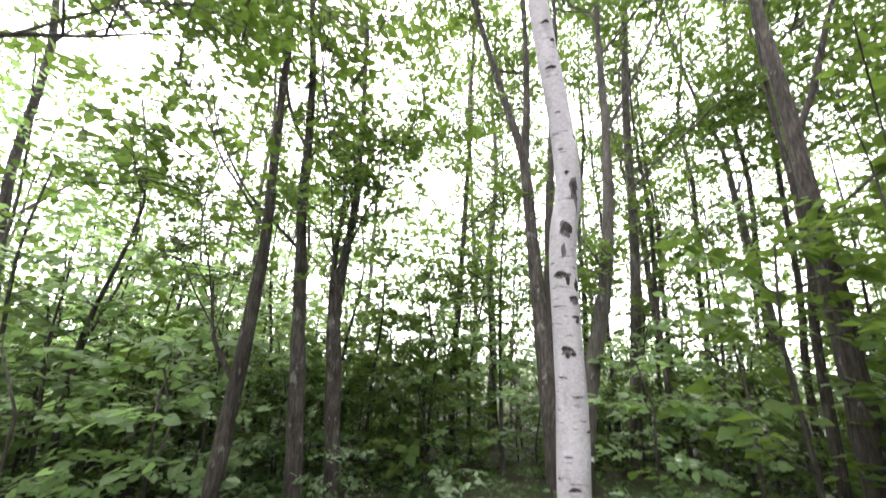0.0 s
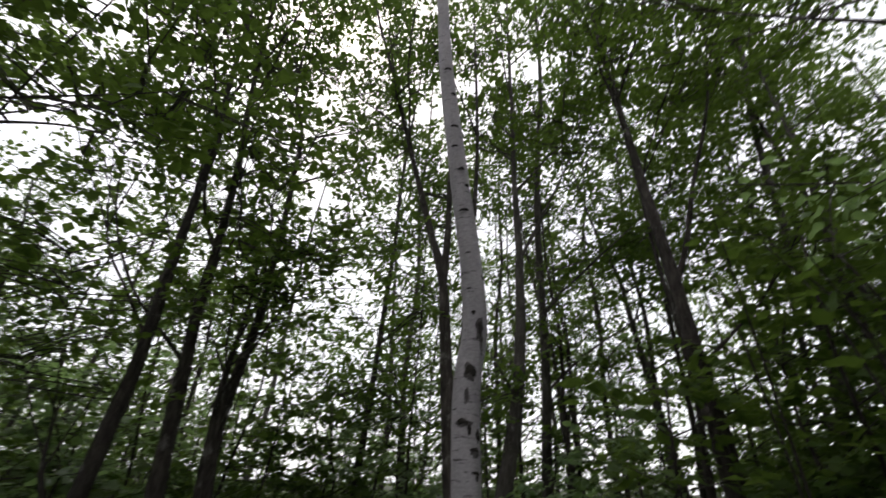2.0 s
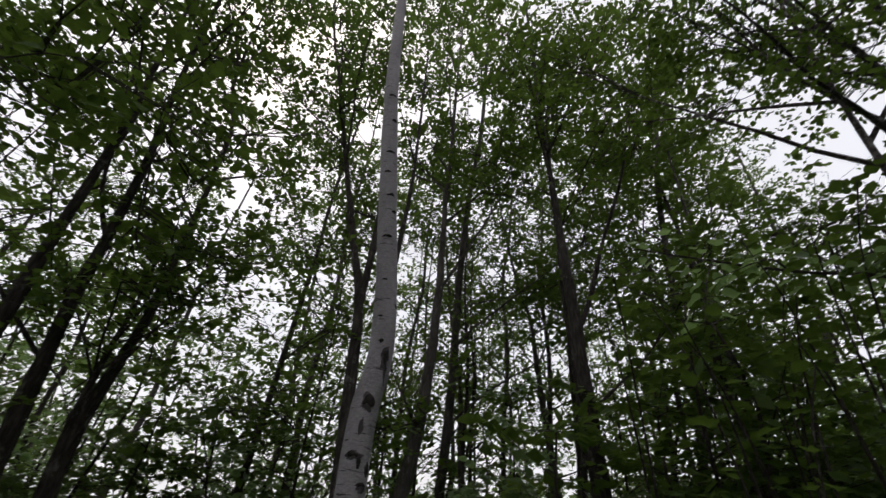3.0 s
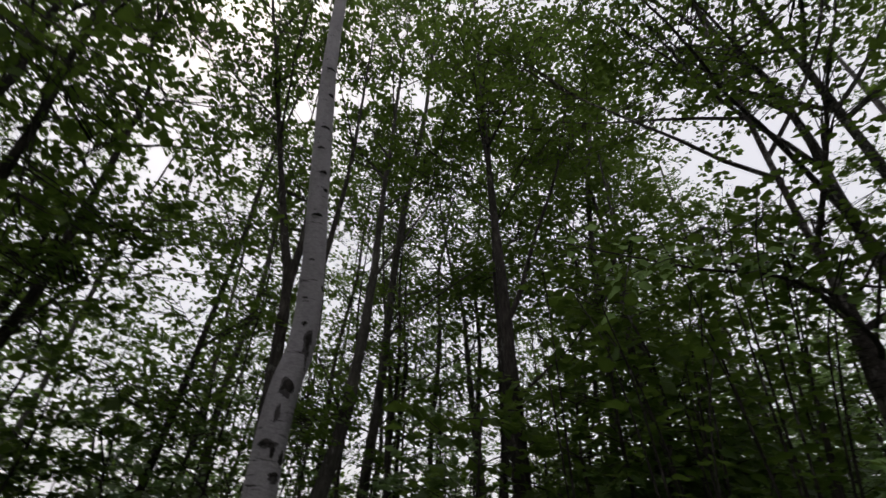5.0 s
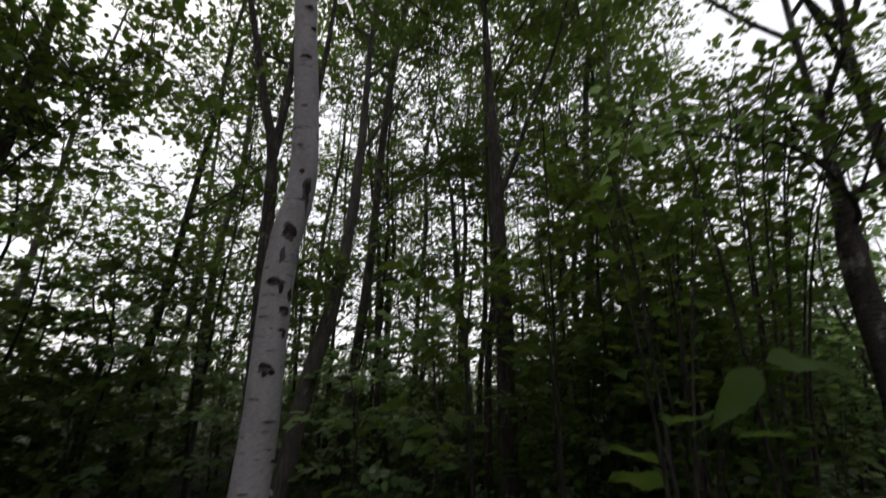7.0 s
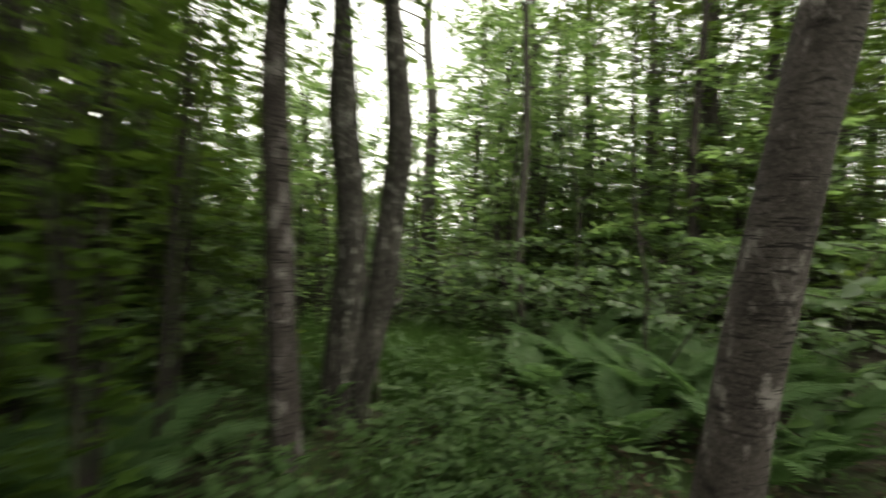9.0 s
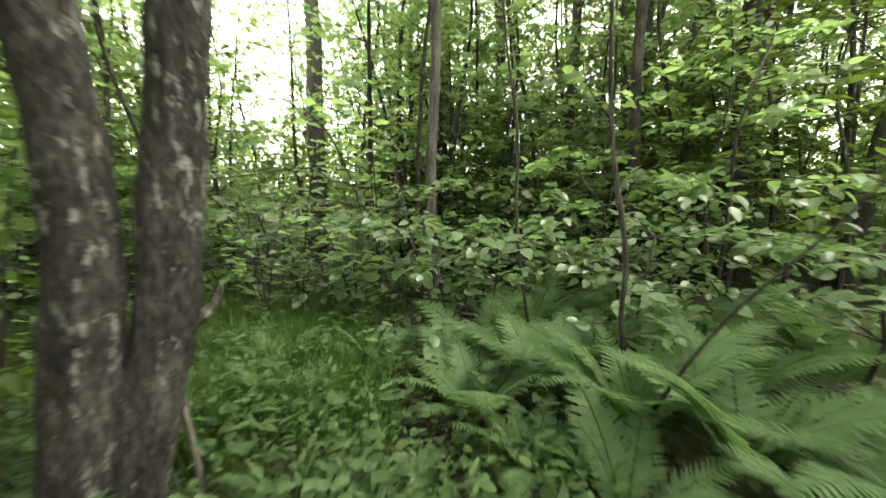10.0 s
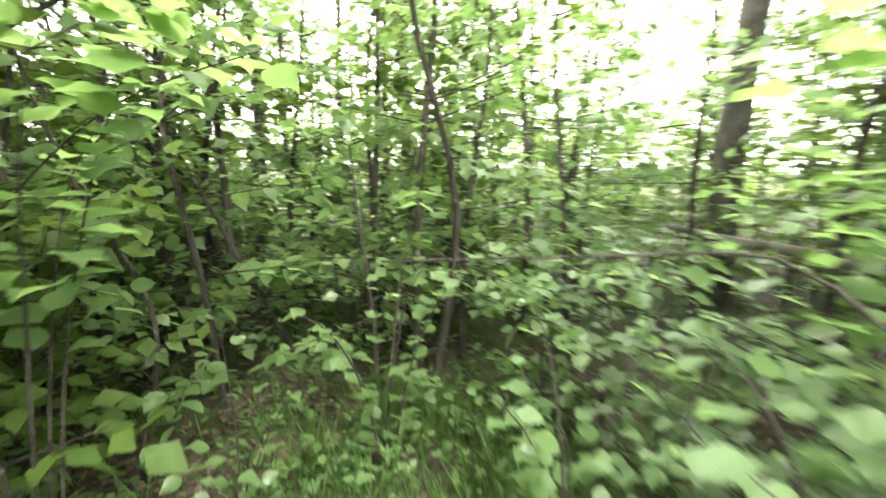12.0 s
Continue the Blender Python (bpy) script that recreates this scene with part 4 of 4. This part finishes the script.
hazel(2.4, 1.65, [(1.95, 1.5, 2.35), (2.25, 1.95, 2.65), (2.5, 1.4, 2.2)], 0.106, 0.10, "tall hazel with hanging leaves in a dark shaded colour", 0.012, 0.5)
hazel(3.1, 1.6, [(2.7, 1.3, 2.9), (3.0, 1.15, 3.2), (3.3, 1.5, 3.3), (2.8, 1.7, 3.1), (3.4, 1.2, 2.8), (2.6, 1.5, 2.4)], 0.085, 0.04, "tall hazel with hanging leaves in a dark shaded colour", 0.014)
hazel(3.65, 1.8, [(3.3, 1.05, 3.5), (3.5, 0.95, 3.0), (3.2, 1.0, 2.75), (3.7, 1.4, 3.6), (3.55, 1.2, 3.25)], 0.08, 0.04, "tall hazel with hanging leaves in a dark shaded colour", 0.014, 0.4)
hazel(3.45, 2.35, [(3.1, 2.6, 2.9), (3.5, 2.0, 3.1), (3.8, 2.5, 2.6), (3.3, 2.9, 2.2)], 0.081, 0.10, "tall hazel with hanging leaves in a dark shaded colour", 0.014)
hazel(2.75, 2.75, [(2.3, 2.45, 2.85), (2.1, 2.05, 2.95), (2.6, 2.6, 2.4)], 0.085, 0.10, "tall hazel with hanging leaves in a dark shaded colour", 0.014)
hazel(5.1, 2.75, [(5.55, 2.12, 2.0), (5.95, 2.0, 1.98), (5.2, 2.1, 2.05), (6.3, 2.1, 1.95)], 0.145, 0.05, NEAR, 0.007, 0.6)
hazel(7.5, 0.35, [(6.75, 0.95, 1.92), (7.0, 0.75, 2.0), (7.3, 0.55, 2.1), (6.9, 0.4, 1.85)], 0.135, 0.05, NEAR, 0.012, 0.5)
# a bough of the cherry tree that reaches out over the clearing
ob = left_tree
z0 = gz(3.96, 1.34)
bough(ob, [(0, 0, 2.35 - z0), (-0.2, -0.1, 2.45 - z0), (-0.49, 0.02, 2.8 - z0), (-0.78, 0.4, 3.0 - z0), (-1.1, 0.8, 3.25 - z0), (-1.41, 1.04, 3.4 - z0)], 0.018, 0.10, 0.045, side_twigs=0.2)
for pts in ([(-0.49, 0.02, 2.8 - z0), (-0.8, -0.1, 2.85 - z0), (-1.2, -0.1, 2.7 - z0)], [(-0.78, 0.4, 3.0 - z0), (-1.1, 0.3, 2.95 - z0), (-1.5, 0.35, 2.75 - z0)], [(-1.0, 0.7, 3.2 - z0), (-1.3, 0.55, 2.9 - z0), (-1.5, 0.5, 2.5 - z0)]):
    bough(ob, pts, 0.008, 0.10, 0.05, "side_branch", side_twigs=0.12)

# leafy low crown of the cherry tree
sp, sd = [], []
for k in range(8):
    c = np.array([R.uniform(-0.5, 0.9), R.uniform(-0.75, 0.6), R.uniform(2.75, 3.7) - z0])
    v, f = [], []
    tube(v, f, [np.array([0, 0, 2.4 - z0 + 0.1 * k]), c * (0.45, 0.45, 0.9) + (0, 0, 0.25), c], [0.012, 0.009, 0.004], 5)
    for j in range(17):
        e = c + np.array([R.gauss(0, 0.28), R.gauss(0, 0.28), R.gauss(0, 0.13)])
        if e[2] < 2.55 - z0:
            continue
        tube(v, f, [c, (c + e) / 2 + (0, 0, 0.03), e], [0.004, 0.003, 0.002], 3)
        sp.append(e)
        sd.append(e - c + (R.gauss(0, 0.1), R.gauss(0, 0.1), 0))
    part("limb", mesh_of("limb", v, f, DARK, False), left_tree)
P, D, N, S = sprays(np.array(sp), np.array(sd), 9, 0.30, 0.062)
tagged(part("low_crown", leaves("low_crown", P, D, N, S, LEAF), left_tree), kind="stuff")

# ---- ferns ----
PINNA = ([(0, 0, 0)] + [q for k in range(1, 7) for q in ((-(0.15 - 0.018 * k) * (1 if k % 2 else 0.6), k / 7, 0), ((0.15 - 0.018 * k) * (1 if k % 2 else 0.6), k / 7, 0))] + [(0, 1, -0.05)],
         [(0, 2, 1)] + [(2 * k - 1, 2 * k, 2 * k + 2, 2 * k + 1) for k in range(1, 6)] + [(11, 12, 13)])


def frond_meshes(length, width, pairs, arch):
    """Blade and rib of one fern frond that rises along x and arches over."""
    ang, p, ln = radians(78), np.array([0.0, 0, 0]), [np.array([0.0, 0, 0])]
    for k in range(24):
        ang -= radians(arch) / 24 * (0.4 + 1.2 * k / 24)
        p = p + np.array([math.cos(ang), 0, math.sin(ang)]) * length / 24
        ln.append(p)
    v, f = [], []
    tube(v, f, ln[::2], [0.0035 * (1 - 0.8 * k / 12) for k in range(13)], 4)
    rib = mesh_of("rib", v, f, GRASS)
    P, D, N, S = [], [], [], []
    for k in range(pairs):
        u = 0.16 + 0.83 * k / pairs
        q = u * 24
        a = ln[int(q)] + (ln[min(24, int(q) + 1)] - ln[int(q)]) * (q - int(q))
        t = unit(ln[min(24, int(q) + 1)] - ln[int(q)])
        nrm = np.array([-t[2], 0, t[0]])
        w = width * min(1, (u - 0.08) * 4.0) * (1 - u) ** 0.62 * 1.3
        for sg in (-1, 1):
            P.append(a)
            D.append(np.array([0, sg, 0]) + t * (0.25 + 0.5 * u) - nrm * 0.12 + G.normal(0, 0.04, 3))
            N.append(nrm + G.normal(0, 0.08, 3))
            S.append(w * G.uniform(0.92, 1.08))
    return leaves("frond", np.array(P), np.array(D), np.array(N), np.array(S), FERN, PINNA), rib


FRONDS = [frond_meshes(0.85, 0.20, 27, 62), frond_meshes(0.78, 0.18, 25, 80), frond_meshes(0.70, 0.16, 23, 48), frond_meshes(0.95, 0.21, 29, 72)]


def fern(x, y, scale, count=9):
    ob = thing("fern", x, y, "lush green fern with arching toothed fronds", "fern", "ferns of the forest floor")
    for i in range(count):
        blade, rib = FRONDS[(i * 3 + int(10 * scale)) % 4]
        fr = part("frond", blade, ob)
        fr.matrix_local = pose(0, 0, -0.01, R.gauss(0, 5), R.gauss(12, 9), 360 * i / count + R.gauss(0, 12)) @ Matrix.Scale(scale * R.uniform(0.8, 1.1), 4)
        part("rib", rib, fr)


for x, y, s in [(5.18, -0.2, 0.85), (5.42, -0.62, 0.9), (5.35, 0.8, 0.55), (5.75, 0.35, 0.6), (5.55, 1.25, 0.5), (5.05, 1.55, 0.5), (5.9, 1.0, 0.5), (5.15, 1.15, 0.42), (4.95, -0.95, 1.05), (4.6, -1.2, 1.0), (4.45, -0.62, 0.75), (5.6, -1.05, 1.0), (5.75, -0.35, 0.85), (6.2, -0.8, 0.9), (4.25, -1.6, 1.0), (5.1, -1.55, 1.05),
                (5.7, -1.8, 1.0), (6.4, -1.4, 0.9), (4.75, -0.35, 0.6), (4.05, -1.15, 0.8), (6.0, 0.1, 0.6), (3.1, 2.3, 0.95), (3.35, 1.9, 0.85), (3.6, 1.85, 0.9), (2.7, 2.6, 0.8), (5.2, -2.2, 1.0), (6.9, -1.1, 0.9), (7.4, -0.2, 0.8)]:
    fern(x, y, s, 10 if s > 0.8 else 7)

# ---- herbs ----
def herb(ob, h, pairs, size):
    v, f = [], []
    ln = curve_through([(0, 0, -0.02), (R.gauss(0, 0.02), R.gauss(0, 0.02), h * 0.5), (R.gauss(0, 0.03), R.gauss(0, 0.03), h)], 0.04)
    tube(v, f, ln, [0.0025] * len(ln), 5)
    part("stem", mesh_of("stem", v, f, GRASS), ob)
    for i in range(pairs):
        a = ln[int((0.35 + 0.65 * i / max(1, pairs - 1)) * (len(ln) - 1))]
        for sg in (0, math.pi):
            az = i * 1.57 + sg
            put_leaf(ob, a, (math.cos(az), math.sin(az), 0.25 - 0.1 * R.random()), (0, 0, 1), size * R.uniform(0.75, 1.15))


herbs = []
spots2 = []
for tries in range(4000):
    if len(spots2) > 95:
        break
    x, y = R.uniform(3.0, 7.6), R.uniform(-1.4, 3.4)
    if 0.42 < gap_to(x, y, WALK) < 2.4 and gap_to(x, y, KEEP) > 0.25 and (not spots2 or gap_to(x, y, spots2) > 0.13) and not (5.2 < x < 6.5 and 1.9 < y < 3.4 and R.random() < 0.75):
        spots2.append((x, y))
for i, (x, y) in enumerate(spots2):
    if i < 5:
        ob = thing("herb", x, y, "small green herb with paired leaves", "herb", "herbs of the forest floor")
        herb(ob, (0.12, 0.2, 0.28, 0.16, 0.34)[i], (2, 3, 3, 2, 4)[i], (0.06, 0.055, 0.07, 0.075, 0.06)[i])
        herbs.append(ob)
    else:
        copy_thing(herbs[i % 5], pose(x, y, gz(x, y), R.gauss(0, 6), R.gauss(0, 6), R.uniform(0, 360)) @ Matrix.Scale(R.uniform(0.75, 1.25), 4))


def floor_places(count, x0, x1, y0, y1, clump=0.0, thin=True):
    q = np.stack([G.uniform(x0, x1, count), G.uniform(y0, y1, count)], 1)
    if clump:
        c = np.stack([G.uniform(x0, x1, max(1, count // 40)), G.uniform(y0, y1, max(1, count // 40))], 1)
        q = c[G.integers(0, len(c), count)] + G.normal(0, clump, (count, 2))
    ok = [i for i, (a, b2) in enumerate(q) if gap_to(a, b2, KEEP) > 0.16 and not (thin and 5.2 < a < 6.5 and 1.9 < b2 < 3.4 and R.random() < 0.7)]
    q = q[ok]
    return np.array([(a, b2, gz(a, b2)) for a, b2 in q])


# low cover of small leaves
B = np.concatenate([floor_places(700, 2.6, 8.5, -2.5, 4.5), floor_places(1700, -6, 14, -6, 12), floor_places(1500, 3.0, 8.0, -1.8, 3.6, 0.28), floor_places(500, 4.7, 6.3, 0.4, 1.7, 0.2), floor_places(900, 3.2, 5.2, -0.7, 1.6, 0.2), floor_places(1600, -2.5, 3.6, 1.2, 5.5, 0.3)])
per = 6
az = G.uniform(0, 2 * np.pi, (len(B), per))
hh = G.uniform(0.05, 0.34, (len(B), 1)) * G.uniform(0.5, 1.0, (len(B), per))
P = B[:, None, :] + np.stack([np.cos(az) * 0.03, np.sin(az) * 0.03, hh], 2)
D = np.stack([np.cos(az), np.sin(az), G.uniform(-0.2, 0.4, az.shape)], 2)
N = np.array([0, 0, 1.0]) + G.normal(0, 0.25, D.shape)
S = (0.018 + 0.062 * G.uniform(0, 1, (len(B), 1)) ** 2.2) * G.uniform(0.7, 1.2, az.shape)
LANCE = ([(0, 0, 0), (-.17, .35, .05), (0, 1, -.15), (.17, .35, .05)], [(0, 2, 1), (0, 3, 2)])
half = np.arange(len(B)) % 5 < 2
cover = new("ground_cover", leaves("ground_cover", P[half].reshape(-1, 3), D[half].reshape(-1, 3), N[half].reshape(-1, 3), S[half].reshape(-1), HERB, BROAD))
narrow = new("ground_cover", leaves("ground_cover", P[~half].reshape(-1, 3), D[~half].reshape(-1, 3) + (0, 0, 0.35), N[~half].reshape(-1, 3), 1.5 * S[~half].reshape(-1), HERB, LANCE))
tagged(narrow, "low cover of narrow-leaved woodland herbs", "herbs", kind="stuff")
tagged(cover, "low cover of small green woodland herbs", "herbs", kind="stuff")
# grass
B = np.concatenate([floor_places(8200, 5.0, 7.6, 0.4, 2.6, 0.12), floor_places(2600, 4.6, 6.4, 0.2, 1.6, 0.10), floor_places(5000, 2.6, 9.0, -2.0, 4.5, 0.12)])
D = G.normal(0, 0.28, B.shape) + (0, 0, 1)
N = np.stack([G.normal(0, 1, len(B)), G.normal(0, 1, len(B)), np.zeros(len(B))], 1)
grass = new("grass", leaves("grass", B - (0, 0, 0.01), D, N, G.uniform(0.10, 0.42, len(B)), GRASS, BLADE))
tagged(grass, "tufts of fine green forest grass", "grass", kind="stuff")
# dead leaves
B = np.concatenate([floor_places(5200, 2.5, 9.0, -3, 5, 0, False), floor_places(1200, 5.0, 6.7, 1.7, 3.5, 0, False), floor_places(2500, -4, 12, -5, 9)])
a = G.uniform(0, 2 * np.pi, len(B))
D = np.stack([np.cos(a), np.sin(a), G.normal(0, 0.2, len(B))], 1)
N = np.array([0, 0, 1.0]) + G.normal(0, 0.3, D.shape)
litter = new("leaf_litter", leaves("leaf_litter", B + (0, 0, 0.012), D, N, G.uniform(0.04, 0.085, len(B)), DEADLEAF))
tagged(litter, "brown dead leaves on the forest floor", "leaf litter", kind="stuff")

# ---- sticks, snag, log, single dry leaf ----
def stick(name, pts, r, mat, label, category, seg=8, rough=0.2, tip=0.35):
    x, y = pts[0][0], pts[0][1]
    ob = thing(name, x, y, label, category)
    ln = curve_through(rel(x, y, pts), 0.08)
    v, f = [], []
    tube(v, f, ln, [r * (1 - (1 - tip) * k / (len(ln) - 1)) for k in range(len(ln))], seg, rough)
    part("wood", mesh_of("wood", v, f, mat), ob)
    return ob


stick("dead_stick", [(4.84, 1.0, -0.02), (4.86, 1.08, 0.6), (4.86, 1.14, 1.14), (4.93, 1.12, 1.43), (4.95, 1.1, 1.62)], 0.016, DRYWOOD, "crooked pale dead stick standing beside the trunks", "stick")
stick("fallen_log", [(9.95, -0.85, 0.05), (10.05, -0.2, 0.62), (10.05, 0.34, 0.87), (10.08, 0.83, 0.95), (10.05, 1.3, 0.99), (9.97, 1.83, 1.08)], 0.085, DRYWOOD, "pale weathered dead trunk leaning low among the shrubs", "log", 12)
stick("dead_branch", [(6.82, 0.15, -0.02), (6.80, 0.30, 0.55), (6.7, 0.5, 1.21), (6.74, 0.69, 1.29), (6.77, 0.88, 1.4), (6.7, 1.29, 1.35), (6.46, 1.86, 1.28)], 0.008, DARK, "dark dead branch leaning among the hazels", "branch")
stick("leaning_stick", [(4.85, -0.8, -0.02), (4.64, -1.05, 0.66), (4.40, -1.30, 1.15), (4.2, -1.5, 1.6)], 0.010, DARK, "thin dark stem leaning over the ferns", "stick")
stick("leaning_stick", [(5.9, -0.2, -0.02), (6.3, -0.05, 0.45), (6.9, 0.1, 1.0), (7.3, 0.2, 1.5)], 0.014, DARK, "thin dark stem leaning among the shrubs", "stick")
stick("vine_stem", [(5.85, -0.75, -0.02), (5.9, -0.62, 0.9), (5.88, -0.60, 1.6), (5.93, -0.52, 2.3), (5.9, -0.45, 3.6)], 0.013, DARK, "thin dark crooked sapling stem", "stem")
stick("vine_stem", [(5.2, -1.1, -0.02), (5.22, -1.0, 0.5), (5.22, -1.0, 0.9), (5.27, -0.9, 1.7), (5.2, -0.85, 3.2)], 0.018, DARK, "thin dark crooked sapling stem", "stem")
stick("vine_stem", [(5.95, 3.1, -0.02), (6.15, 3.2, 0.8), (5.9, 3.5, 1.7), (5.7, 3.7, 3.0)], 0.014, DARK, "dark leaning sapling stem", "stem")
stick("vine_stem", [(7.3, 3.9, -0.02), (6.9, 4.1, 1.0), (6.5, 4.4, 2.2), (6.3, 4.6, 3.4)], 0.02, DARK, "dark leaning sapling stem", "stem")
for i in range(26):
    x, y = R.uniform(3.2, 8.0), R.uniform(-1.2, 3.2)
    if gap_to(x, y, KEEP) < 0.3:
        continue
    a, ln = R.uniform(0, 6.28), R.uniform(0.2, 0.7)
    pts = [(x + math.cos(a) * ln * q + R.gauss(0, 0.02), y + math.sin(a) * ln * q + R.gauss(0, 0.02)) for q in (0, 0.4, 0.7, 1.0)]
    stick("fallen_twig", [(px, py, gz(px, py) + 0.012) for px, py in pts], R.uniform(0.004, 0.010), R.choice((DRYWOOD, DARK)), "dry twig lying on the forest floor", "twig", 6)
x, y = 6.5, 1.6
dry = new("dry_leaf", leaves("dry_leaf", np.array([[0, 0, -0.005]]), np.array([[0.2, 0.1, 1.0]]), np.array([[-1.0, -0.5, 0.2]]), np.array([0.15]), DEADLEAF, SAW))
dry.location = (x, y, gz(x, y))
tagged(dry, "curled tan dry leaf standing in the grass", "dead leaf")
